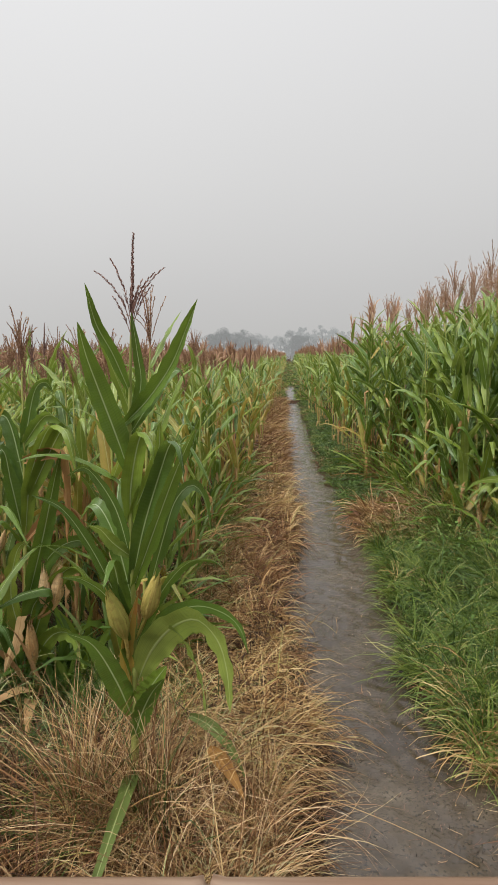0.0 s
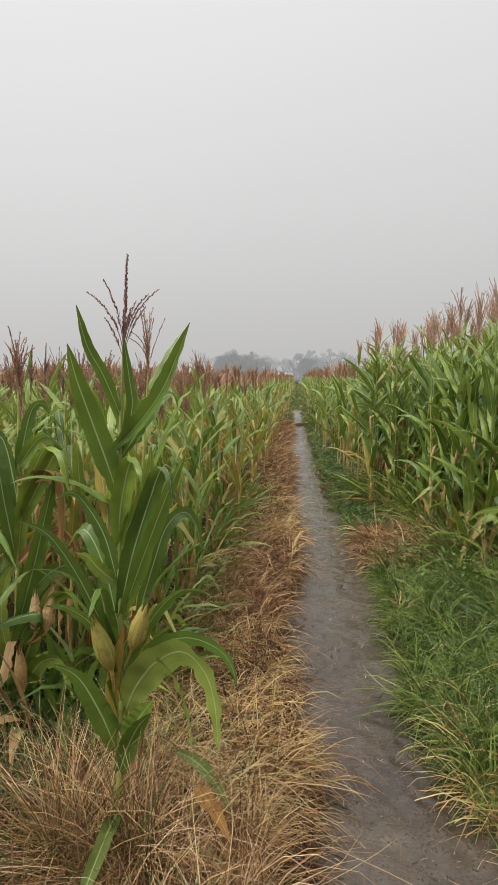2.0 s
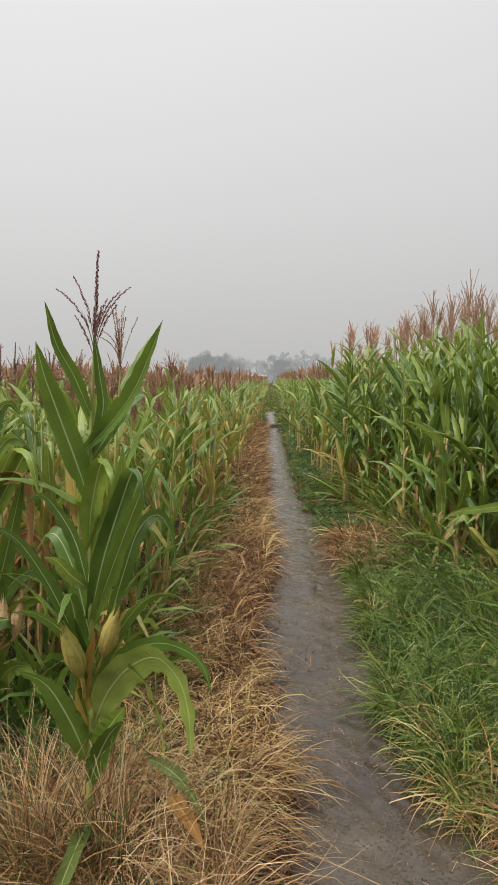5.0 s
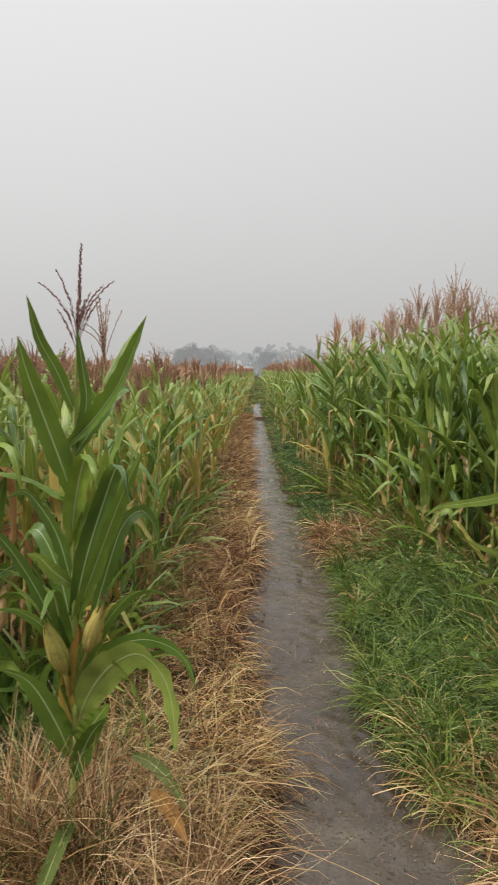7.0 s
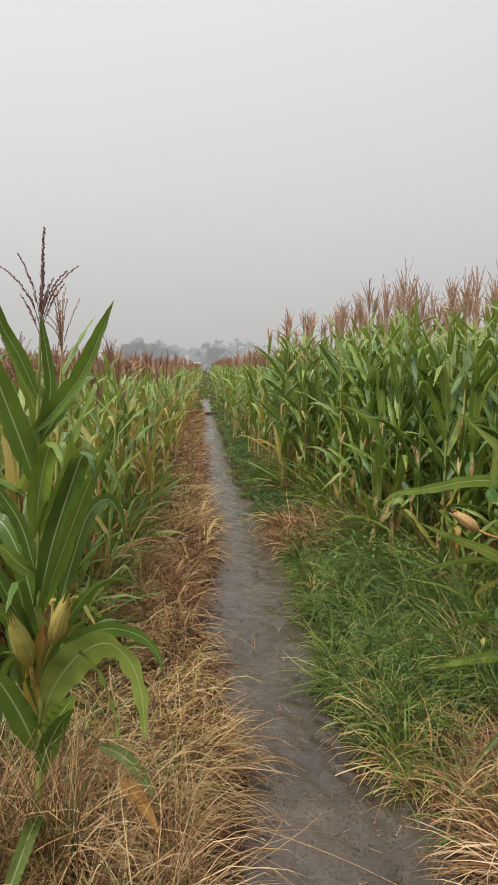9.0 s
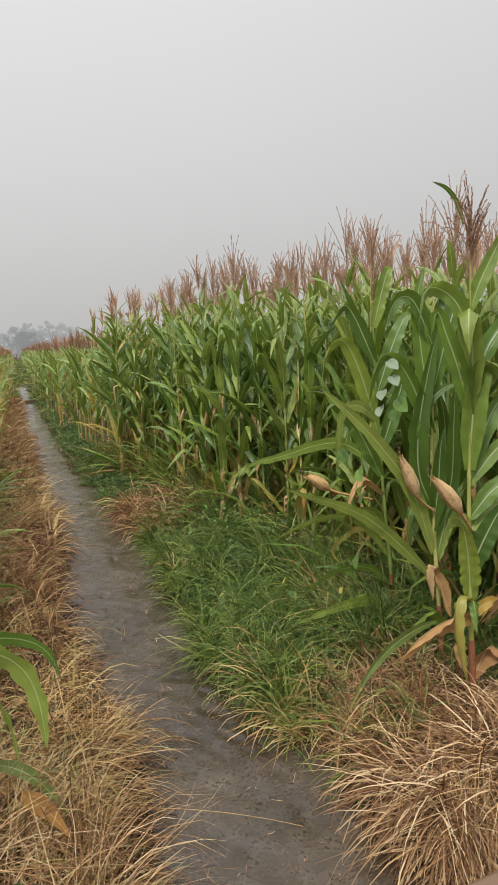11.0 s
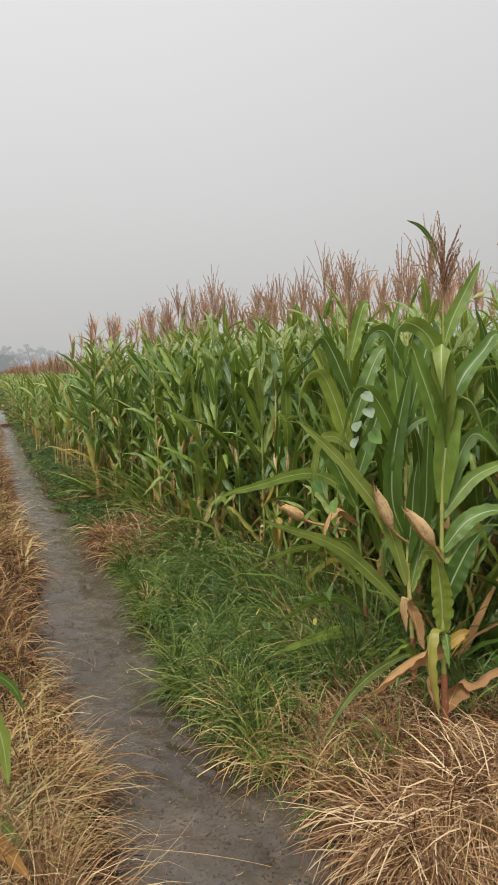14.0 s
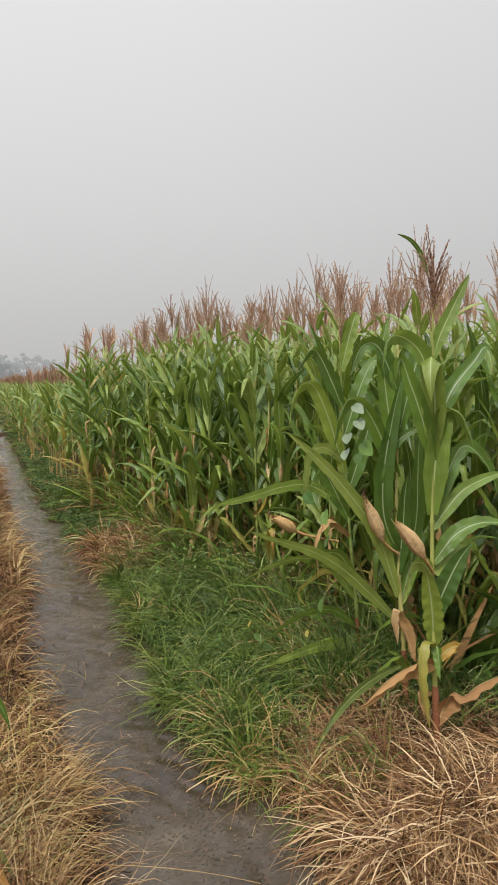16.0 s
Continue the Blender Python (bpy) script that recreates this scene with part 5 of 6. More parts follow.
tufts(g, rs, x, y, 46, some(0.26, 0.50, n) * np.where(x < -0.5, 0.8, 1.0), 0.045, some(0.0, 0.45, n), 0.0044, -1.4 + rs.normal(0, 0.9, n), wobble=0.36, stiff=0.10, loose=0.12, mi=np.where(rs.rand(n) < np.where(x > -0.5, 0.16, 0.5), 1, np.where(rs.rand(n) < np.where(x > -0.5, 0.85, 0.06), 0, np.where(rs.rand(n) < 0.4, 2, 3))))
n = 90
y, x = some(2.3, 2.85, n), some(-2.3, -0.3, n)
tufts(g, rs, x, y, 18, some(0.20, 0.42, n), 0.06, some(0.0, 0.3, n), 0.0040, None, stiff=0.35, mi=np.where(rs.rand(n) < 0.6, 4, np.where(rs.rand(n) < 0.5, 3, 1)))
n = 70
x, y = -0.02 - 1.2 * rs.rand(n) ** 1.4, some(1.62, 2.26, n)
tufts(g, rs, x, y, 34, np.where(x < -0.6, some(0.26, 0.42, n), some(0.38, 0.58, n)), 0.06, some(0.0, 0.12, n), 0.0034, -1.5 + rs.normal(0, 1.2, n), wobble=0.9, stiff=0.42, loose=0.35, mi=np.where(rs.rand(n) < np.where(x < -0.5, 0.06, 0.55), 5, np.where(rs.rand(n) < np.where(x < -0.5, 0.0, 0.6), 0, np.where(rs.rand(n) < 0.35, 3, np.where(rs.rand(n) < 0.75, 1, 4)))))
n = 32
x, y = some(-0.74, -0.34, n), some(1.93, 2.10, n)
tufts(g, rs, x, y, 36, some(0.46, 0.68, n), 0.05, 0.0, 0.0040, None, stiff=0.62, mi=np.where(rs.rand(n) < 0.3, 5, np.where(rs.rand(n) < 0.55, 1, np.where(rs.rand(n) < 0.5, 0, 4))))
n = 26
x, y = some(-0.42, -0.10, n), some(1.5, 2.6, n)
tufts(g, rs, x, y, 16, some(0.3, 0.5, n), 0.05, some(0.3, 0.7, n), 0.0046, -0.3 + rs.normal(0, 0.7, n), stiff=0.2, loose=0.15, mi=6)
n = 36
y = some(1.9, 6.0, n)
tufts(g, rs, path_left(y) - some(0.04, 0.14, n), y, 12, some(0.12, 0.2, n), 0.04, 0.5, 0.0042, -0.6 + rs.normal(0, 0.9, n), stiff=0.2, mi=0)
solid("dry_grass", g, [STRAW, STRAW_RUST, STRAW_DARK, STRAW_DULL, GRASS_DEEP, STRAW_PALE, SEED_HEAD], "tangled golden dead grass flattened along the path", "dry grass", "stuff")
g = Geo()
n = 300
y = some(10.5, 25, n)
tufts(g, rs, path_left(y) - some(0.12, 0.6, n), y, 18, some(0.3, 0.45, n), 0.14, 0.5, 0.012, -0.5, mi=(rs.rand(n) < 0.6).astype(int))
solid("dry_grass", g, [STRAW, STRAW_RUST], "rusty dead grass along the far path", "dry grass", "stuff")
# heap at the foot of the taller field
g = Geo()
n = 200
x, y = some(0.98, 2.7, n), some(1.65, 2.25, n)
x = np.maximum(x, path_right(y) + 0.10)
tufts(g, rs, x, y, 30, some(0.24, 0.4, n), 0.13, 0.9, 0.0045, None, stiff=0.3, mi=np.where(rs.rand(n) < 0.4, 2, 1))
n = 215
x, y = some(0.98, 2.7, n), some(1.72, 2.14, n)
x = np.maximum(x, path_right(y) + 0.08)
tufts(g, rs, x, y, 40, some(0.28, 0.52, n), 0.06, some(0.45, 0.95, n), 0.0058, -2.0 + rs.normal(0, 1.3, n), wobble=0.9, stiff=0.1, loose=0.6, mi=(rs.rand(n) < 0.12).astype(int))
n = 60
x, y = some(1.15, 2.7, n), some(1.68, 1.9, n)
tufts(g, rs, x, y, 30, some(0.28, 0.45, n), 0.05, some(0.0, 0.5, n), 0.0050, -1.9 + rs.normal(0, 1.0, n), wobble=0.8, stiff=0.0, loose=0.25)
n = 46
x, y = some(1.12, 1.78, n), some(2.36, 2.85, n)
tufts(g, rs, x, y, 30, some(0.22, 0.40, n), 0.06, some(0.0, 0.5, n), 0.0042, None, stiff=0.25, mi=np.where(rs.rand(n) < 0.6, 1, 0))
n = 190
x, y = some(1.05, 2.6, n), some(2.2, 3.0, n)
tufts(g, rs, x, y, 14, some(0.12, 0.28, n), 0.10, some(0.2, 0.8, n), 0.0044, None, stiff=0.3, mi=np.where(rs.rand(n) < 0.35, 1, np.where(rs.rand(n) < 0.3, 2, 0)))
solid("straw_heap", g, [STRAW_PALE, STRAW_RUST, STRAW_DARK], "pale bleached straw heaped at the foot of the maize", "straw", "stuff")
# rusty clump farther along
g = Geo()
n = 90
tufts(g, rs, some(0.82, 1.6, n), some(5.9, 6.95, n), 32, some(0.28, 0.48, n), 0.07, some(0.0, 0.4, n), 0.0095, -2.3 + rs.normal(0, 0.7, n), stiff=0.2, mi=np.where(rs.rand(n) < 0.3, 1, np.where(rs.rand(n) < 0.4, 2, 0)))
solid("dry_grass", g, [STRAW_PALE, STRAW_RUST, STRAW], "rust-brown clump of dead grass beside the path", "dry grass", "stuff")
# green grass
g = Geo()
n = 430
y = some(2.7, 6.2, n)
x = path_right(y) + 0.14 + (field_edge_right(y) - path_right(y) - 0.14) * rs.rand(n)
y = np.where((x > 1.25) & (y < 3.1), y + 0.8, y)
tufts(g, rs, x, y, 22, some(0.16, 0.44, n), 0.045, some(0.0, 0.4, n), 0.0068, -2.3 + rs.normal(0, 1.5, n), wobble=0.7, stiff=0.3, loose=0.4, mi=np.where(rs.rand(n) < 0.3, 1, np.where(rs.rand(n) < 0.06, 2, 0)))
n = 300
y = some(2.7, 6.2, n)
x = path_right(y) + 0.12 + (field_edge_right(y) - path_right(y)) * rs.rand(n)
tufts(g, rs, x, y, 14, some(0.12, 0.22, n), 0.1, 0.6, 0.0055, None, stiff=0.4, mi=1)
n = 75
y = some(2.2, 3.4, n)
tufts(g, rs, path_right(y) + some(0.08, 0.5, n), y, 24, some(0.25, 0.46, n), 0.04, some(0.0, 0.4, n), 0.0058, -2.2 + rs.normal(0, 0.8, n), stiff=0.15, mi=np.where(rs.rand(n) < np.where(y < 2.75, 0.45, 0.18), 2, np.where(rs.rand(n) < 0.4, 1, 0)))
n = 40
y = some(3.0, 6.0, n)
tufts(g, rs, path_right(y) + some(0.08, 0.18, n), y, 18, some(0.18, 0.32, n), 0.04, 0.2, 0.006, -2.6 + rs.normal(0, 0.6, n), stiff=0.2, mi=0)
solid("grass_patch", g, [GRASS, GRASS_DEEP, STRAW], "lush green grass between the path and the maize", "grass", "stuff")
g = Geo()
n = 900
y = 7.0 + 17 * rs.rand(n) ** 1.4
x = path_right(y) + 0.08 + (field_edge_right(y) - path_right(y)) * rs.rand(n)
tufts(g, rs, x, y, 20, some(0.10, 0.24, n), 0.12, 0.45, 0.008, mi=np.where(rs.rand(n) < 0.72, 1, np.where(rs.rand(n) < 0.2, 2, 0)))
n = 900
y = 24.6 + 120 * rs.rand(n) ** 1.5
k = rs.rand(n)
x = np.where(k < 0.5, path_left(y) - 0.15 - 0.5 * rs.rand(n), path_right(y) + 0.15 + 0.5 * rs.rand(n))
x = np.where(y > 35, some(-0.8, 1.15, n), x)
tufts(g, rs, x, y, 16, some(0.2, 0.4, n), 0.12 + 0.25 * (y > 35), 0.4, 0.012 + 0.0008 * y, mi=np.where(rs.rand(n) < 0.45, 0, np.where(rs.rand(n) < 0.6, 1, 2)))
solid("grass_strip", g, [GRASS, GRASS_DEEP, STRAW_RUST], "low dark green grass along the far side of the path", "grass", "stuff")
# creeping weeds
def leaflets(geo, rs, x, y, z, size, mi):
    """Many small oval leaves, each folded along its middle."""
    N = len(x)
    az, tilt = rs.uniform(0, 6.28, N), rs.normal(0.2, 0.5, N)
    d = np.stack([np.cos(az) * np.cos(tilt), np.sin(az) * np.cos(tilt), np.sin(tilt)], -1)
    s = unit(np.cross(d, np.array([0.1, 0.2, 1.0])))
    up = np.cross(s, d)
    c, k = np.stack([x, y, z], -1), size[:, None]
    v = np.stack([c, c + d * k * 0.5 - s * k * 0.3 + up * k * 0.08, c + d * k, c + d * k * 0.5, c + d * k * 0.5 + s * k * 0.3 + up * k * 0.08], 1)
    q = np.array([[0, 3, 2, 1], [0, 4, 2, 3]])[None] + (np.arange(N) * 5)[:, None, None]
    geo.add(v.reshape(-1, 3), q.reshape(-1, 4), np.zeros((N * 5, 2)), np.repeat(mi, 2))


g = Geo()
n = 5500
y = 6.9 + 6.5 * rs.rand(n) ** 1.5
k = rs.rand(n)
x = path_right(y) + 0.05 + (field_edge_right(y) - path_right(y) - 0.05) * k
keep = (ripple(x, y, 2.6, 3.1) > -0.35) & (((x - 1.3) / 0.34) ** 2 + ((y - 7.95) / 0.5) ** 2 > 1)
x, y = x[keep], y[keep]
mound = 0.10 + 0.09 * ripple(x, y, 3.0, 1.9)
leaflets(g, rs, x, y, lie(x, y) + 0.01 + mound * rs.rand(len(x)), some(0.02, 0.05, len(x)), (rs.rand(len(x)) < 0.3).astype(int))
n = 420
y = some(4.6, 6.0, n)
x = 1.15 + some(0, 0.75, n)
keep = ripple(x, y, 3.2, 0.3) > 0.1
x, y = x[keep], y[keep]
leaflets(g, rs, x, y, lie(x, y) + some(0.12, 0.36, len(x)), some(0.03, 0.06, len(x)), np.full(len(x), 2))
solid("creeping_weeds", g, [GRASS_DEEP, WEED, WEED_FRESH], "dark creeping weeds spreading over the verge", "weeds", "stuff")
# low leaves that hang out over the verge of the lower field
g = Geo()
n = 150
y = 2.95 + 7.0 * rs.rand(n) ** 1.3
tufts(g, rs, field_edge_left(y) + some(-0.2, 0.06, n), y, 4, some(0.4, 0.75, n), 0.05, 0.0, some(0.025, 0.045, n), -0.15 + rs.normal(0, 0.6, n), stiff=0.3, loose=0.1, mi=np.where(rs.rand(n) < 0.4, 0, np.where(rs.rand(n) < 0.75, 1, 2)))
n = 46
x, y = some(-2.1, -0.75, n), some(2.98, 3.4, n)
tufts(g, rs, x, y, 4, some(0.40, 0.70, n), 0.05, 0.0, some(0.045, 0.075, n), None, stiff=0.6, mi=np.where(rs.rand(n) < 0.85, 0, 2))
n = 26
x, y = some(2.05, 2.95, n), some(2.8, 3.3, n)
tufts(g, rs, x, y, 4, some(0.5, 0.95, n), 0.05, 0.0, some(0.045, 0.08, n), None, stiff=0.6, mi=np.where(rs.rand(n) < 0.92, 0, 2))
solid("low_leaves", g, [LEAF, LEAF_FLAG, LEAF_DRY], "low green and tan maize leaves drooping at the field edges", "leaves", "stuff")
# withered stems and low leaves at the foot of the taller field
g = Geo()
n = 190
y = 4.6 + 5.4 * rs.rand(n)
tufts(g, rs, field_edge_right(y) + some(-0.15, 0.7, n), y, 6, some(0.25, 0.65, n), 0.06, 0.0, some(0.008, 0.024, n), None, stiff=0.75, mi=np.where(rs.rand(n) < 0.5, 0, 1))
n = 120
y = some(7.6, 11.4, n)
tufts(g, rs, field_edge_right(y) + some(-0.18, 0.4, n), y, 5, some(0.30, 0.60, n), 0.05, 0.0, some(0.012, 0.030, n), None, stiff=-0.1, mi=np.where(rs.rand(n) < 0.8, 0, np.where(rs.rand(n) < 0.45, 1, 2)))
n = 170
y = 3.3 + 6.5 * rs.rand(n)
tufts(g, rs, field_edge_right(y) + some(-0.18, 0.4, n), y, 4, some(0.5, 0.95, n), 0.05, 0.0, some(0.022, 0.042, n), 3.0 + rs.normal(0, 0.7, n), stiff=0.45, loose=0.25, mi=np.where(rs.rand(n) < 0.6, 2, 3))
n = 70
y = 3.2 + 2.4 * rs.rand(n)
tufts(g, rs, field_edge_right(y) + some(-0.3, 0.3, n), y, 10, some(0.4, 0.75, n), 0.06, 0.0, 0.004, None, stiff=0.6, mi=4)
solid("withered_undergrowth", g, [STRAW_RUST, LEAF_DRY, LEAF, LEAF_FLAG, STRAW_DULL], "withered stems and low leaves at the foot of the tall maize", "undergrowth", "stuff")
# grass among the first stalks of both fields
g = Geo()
n = 1000
y = 3.0 + 7.5 * rs.rand(n) ** 1.4
tufts(g, rs, field_edge_right(y) - 0.45 + 2.4 * rs.rand(n) ** 1.6 + np.clip(y - 5.5, 0, 1) * 0.35, y, 22, some(0.28, 0.72, n), 0.09, some(0.0, 0.3, n), 0.0062, stiff=0.4, mi=np.where(rs.rand(n) < 0.45, 1, np.where(rs.rand(n) < 0.14, 2, 0)))
# lower field: nearly all dark green, the shade under its leaves as colour
n = 260
y = some(2.75, 5.8, n)
tufts(g, rs, field_edge_left(y) + some(-1.9, 0.25, n), y, 20, some(0.15, 0.40, n), 0.08, 0.0, 0.0048, stiff=0.4, mi=np.where(rs.rand(n) < 0.92, 1, 2))
n = 110
y = some(3.0, 8.5, n)
tufts(g, rs, field_edge_left(y) + some(0.0, 0.24, n), y, 16, some(0.2, 0.42, n), 0.05, some(0.0, 0.3, n), 0.0055, -0.3 + rs.normal(0, 0.8, n), stiff=0.3, mi=np.where(rs.rand(n) < 0.35, 1, np.where(rs.rand(n) < 0.3, 2, 0)))
n = 130
y = some(2.9, 6.5, n)
tufts(g, rs, field_edge_left(y) + some(0.02, 0.35, n), y, 30, some(0.22, 0.42, n), 0.06, some(0.0, 0.5, n), 0.0042, -0.5 + rs.normal(0, 0.8, n), stiff=0.2, mi=2)
# beside the tall edge plants: dark green stands in for their shade
n = 70
tufts(g, rs, some(1.95, 2.8, n), some(2.5, 3.2, n), 20, some(0.2, 0.45, n), 0.07, some(0.0, 0.3, n), 0.0046, stiff=0.4, mi=np.where(rs.rand(n) < 0.75, 1, 0))
n = 30
tufts(g, rs, some(-1.7, -0.35, n), some(2.5, 2.85, n), 20, some(0.3, 0.55, n), 0.07, 0.0, 0.0042, stiff=0.4, mi=np.where(rs.rand(n) < 0.4, 2, 1))
solid("grass_undergrowth", g, [GRASS, GRASS_DEEP, STRAW], "tall thin grass growing among the first maize stalks", "grass", "stuff")
# thin flowering grass: a bare stem with a few spread fingers at its top
g = Geo()
n = 80
x, y = some(-1.75, -0.25, n), some(2.15, 2.75, n)
x[55:], y[55:] = some(0.85, 2.3, 25), some(2.5, 3.6, 25)
for k in range(n):
    az, h = rs.uniform(0, 6.28), rs.uniform(0.22, 0.42)
    p = arc(np.array([x[k], y[k], float(lie(x[k], y[k])) - 0.01]), az, rs.uniform(1.1, 1.5), rs.uniform(0.3, 1.2), h, 7)
    tube(g, p, np.linspace(0.0014, 0.0009, 7), 4, int(rs.rand() < 0.4))
    for _ in range(rs.randint(2, 6)):
        a = rs.uniform(0, 6.28)
        q = arc(p[-1], a, rs.uniform(0.3, 1.3), rs.uniform(-0.5, 0.5), rs.uniform(0.05, 0.11), 5)
        ribbon(g, q, side_of(a + 0.7, 5), np.full(5, 0.0024), (0.0, 1.0), 0, mi=int(rs.rand() < 0.4))
solid("flowering_grass", g, [SEED_HEAD, GRASS], "thin pale grass stems with spread finger-like seed heads", "grass", "stuff")
# straw bits trodden into the mud
g = Geo()
n = 1500
y = 1.5 + 8 * rs.rand(n) ** 1.4
x = path_left(y) + (path_right(y) - path_left(y)) * some(0.03, 0.97, n)
blades(g, rs, x, y + 0 * x, some(0, 6.28, n), 0.010 + 0.085 * rs.rand(n) ** 4, some(0.0, 0.5, n), some(0.2, 0.8, n), some(0.0018, 0.004, n), np.full(n, 0.1), np.where(rs.rand(n) < 0.72, 1, np.where(rs.rand(n) < 0.5, 2, 0)), 4)
v = g.v[0]
v[:, 2] = np.maximum(v[:, 2], 0.012) + 0.004
solid("straw_bits", g, [STRAW_PALE, SILK, STRAW_RUST], "bits of straw and stalk trodden into the wet mud", "straw", "stuff")

# crumbs of mud and rotten bits that stand out of the wet skin
g = Geo()
n = 2600
y = 2.1 + 20 * rs.rand(n) ** 1.4
k = np.where(rs.rand(n) < 0.6, 0.5 + 0.24 * rs.normal(size=n), rs.rand(n))
keep = (k > 0.04) & (k < 0.96) & ((ripple(0.4 * k * 9, y, 3.0, 0.9) > -0.25) | (rs.rand(n) < 0.25))
y, k = y[keep], k[keep]
x = path_left(y) + (path_right(y) - path_left(y)) * k
ring = np.linspace(0, 2 * np.pi, 6, endpoint=False)
for px, pyy in zip(x, y):
    r = rs.uniform(0.0010, 0.0040) * min(1 + 0.05 * pyy, 0.25 * pyy) * (2.0 if rs.rand() < 0.03 else 1)
    rr = r * rs.uniform(0.6, 1.3, 6)
    c, s = np.cos(ring + px * 9), np.sin(ring + px * 9)
    low = np.stack([px + rr * c, pyy + rr * s * 2.2, np.full(6, -0.008)], -1)
    mid = np.stack([px + 0.85 * rr * c, pyy + 0.85 * rr * s * 2.2, np.full(6, 0.003) + 0.1 * r], -1)
    top = np.stack([px + 0.2 * rr * c, pyy + 0.2 * rr * s * 2.2, np.full(6, 0.0042) + rs.uniform(0.15, 0.4) * r], -1)
    g.add(np.concatenate([low, mid, top]), net(3, 6, True), np.zeros((18, 2)))
solid("mud_crumbs", g, CRUMB, "dark crumbs of mud on the wet path", "mud crumbs", "stuff")

# ---- the bamboo rail in front of the viewer ----
def bamboo_rail():
    root = thing("bamboo_rail", "weathered brown bamboo handrail on two posts", "handrail", at=(-1.3, 0.357, 0.0))
    a, b = np.array([0.0, 0.0, 1.391]), np.array([2.6, 0.144, 1.391])
    knots = (0.14, 0.52, 0.915, 1.293, 1.70, 2.08, 2.44)
    s, r = [0.0], [0.019]
    for k in knots:
        s += [k - 0.012, k - 0.004, k - 0.0015, k + 0.0015, k + 0.004, k + 0.014]
        r += [0.019, 0.0203, 0.0145, 0.0145, 0.0212, 0.019]
    s.append(2.6)
    r.append(0.018)
    g = Geo()
    tube(g, [a + (b - a) * q / 2.6 for q in s], r, 20)
    part("pole", g, BAMBOO, root)
    for x in (0.06, 2.5):
        p = a + (b - a) * x / 2.6
        g = Geo()
        z = np.linspace(0, 1.388, 9)
        tube(g, np.stack([np.full(9, p[0]), np.full(9, p[1]), z], -1), np.full(9, 0.03) + 0.002 * (np.arange(9) % 2), 12)
        part("post", g, BAMBOO, root)
        g = Geo()
        k = np.linspace(0, 1, 40)
        ang = k * 2 * np.pi * 3
        tube(g, np.stack([p[0] + (k - 0.5) * 0.05, p[1] + 0.024 * np.cos(ang), p[2] + 0.024 * np.sin(ang)], -1), np.full(40, 0.003), 5)
        part("lashing", g, STRAW_RUST, root, "rope lashing")


bamboo_rail()


# ---- small things ----
def heart_leaf(geo, c, size, az, tilt):
    """A rounded vine leaf with a notch at its stem and a point at its end."""
    k = np.linspace(0, 2 * np.pi, 16, endpoint=False)
    r = size * 0.5 * (1 - 0.2 * np.exp(-((k - np.pi) / 0.4) ** 2) + 0.3 * np.exp(-(np.minimum(k, 2 * np.pi - k) / 0.35) ** 2))
    lx, ly = r * np.cos(k), 0.68 * r * np.sin(k)
    rings = []
    for f in (0.04, 0.5, 1.0):
        rings.append(np.stack([lx * f, ly * f, 0.10 * size * (np.abs(np.sin(k)) * f - f * f * 0.6)], -1))
    v = np.concatenate(rings)
    m = np.array(Euler((tilt, 0.5, az)).to_matrix())
    return geo.add(v @ m.T + np.asarray(c), net(3, 16, True), np.zeros((48, 2)))


def vine(label, stem, leaves):
    root = thing("vine", label, "vine", at=stem[0])
    o = np.array(stem[0])
    g = Geo()
    p = np.concatenate([bezier(np.array(stem[k]) - o, (np.array(stem[k]) + np.array(stem[k + 1])) / 2 - o + rs.normal(0, 0.04, 3), np.array(stem[k + 1]) - o, 8)[: 7 if k < len(stem) - 2 else 8] for k in range(len(stem) - 1)])
    tube(g, p, np.full(len(p), 0.0016), 5)
    part("stem", g, WEED, root)
    for c, size, mat, tilt in leaves:
        g = Geo()
        heart_leaf(g, np.array(c) - o, size, rs.uniform(-2.6, -1.2), tilt)
        part("leaf", g, mat, root, "pale silvery leaf underside" if mat == WEED_PALE else "")


rs = np.random.RandomState(77)
vine("climbing bindweed with four pale leaves on the maize", ((1.46, 2.95, 0.06), (1.44, 2.96, 0.9), (1.52, 2.92, 1.42), (1.72, 2.84, 1.74)),
     [((1.59, 2.80, 1.67), 0.08, WEED_PALE, 0.7), ((1.595, 2.79, 1.595), 0.088, WEED_PALE, 0.45), ((1.545, 2.82, 1.525), 0.085, WEED_PALE, 0.4), ((1.54, 2.83, 1.445), 0.085, WEED_PALE, 0.6),
      ((1.65, 2.82, 1.47), 0.11, WEED_FRESH, 1.0), ((1.62, 2.84, 1.42), 0.09, WEED, 0.8), ((1.42, 2.92, 1.32), 0.10, WEED_FRESH, 1.0), ((1.38, 2.93, 1.22), 0.09, WEED, 1.1), ((1.46, 2.9, 1.12), 0.10, WEED_FRESH, 1.0),
      ((1.47, 2.89, 1.0), 0.09, WEED, 0.9), ((1.40, 2.92, 0.82), 0.11, WEED_FRESH, 1.0), ((1.45, 2.92, 0.66), 0.10, WEED, 1.0)])
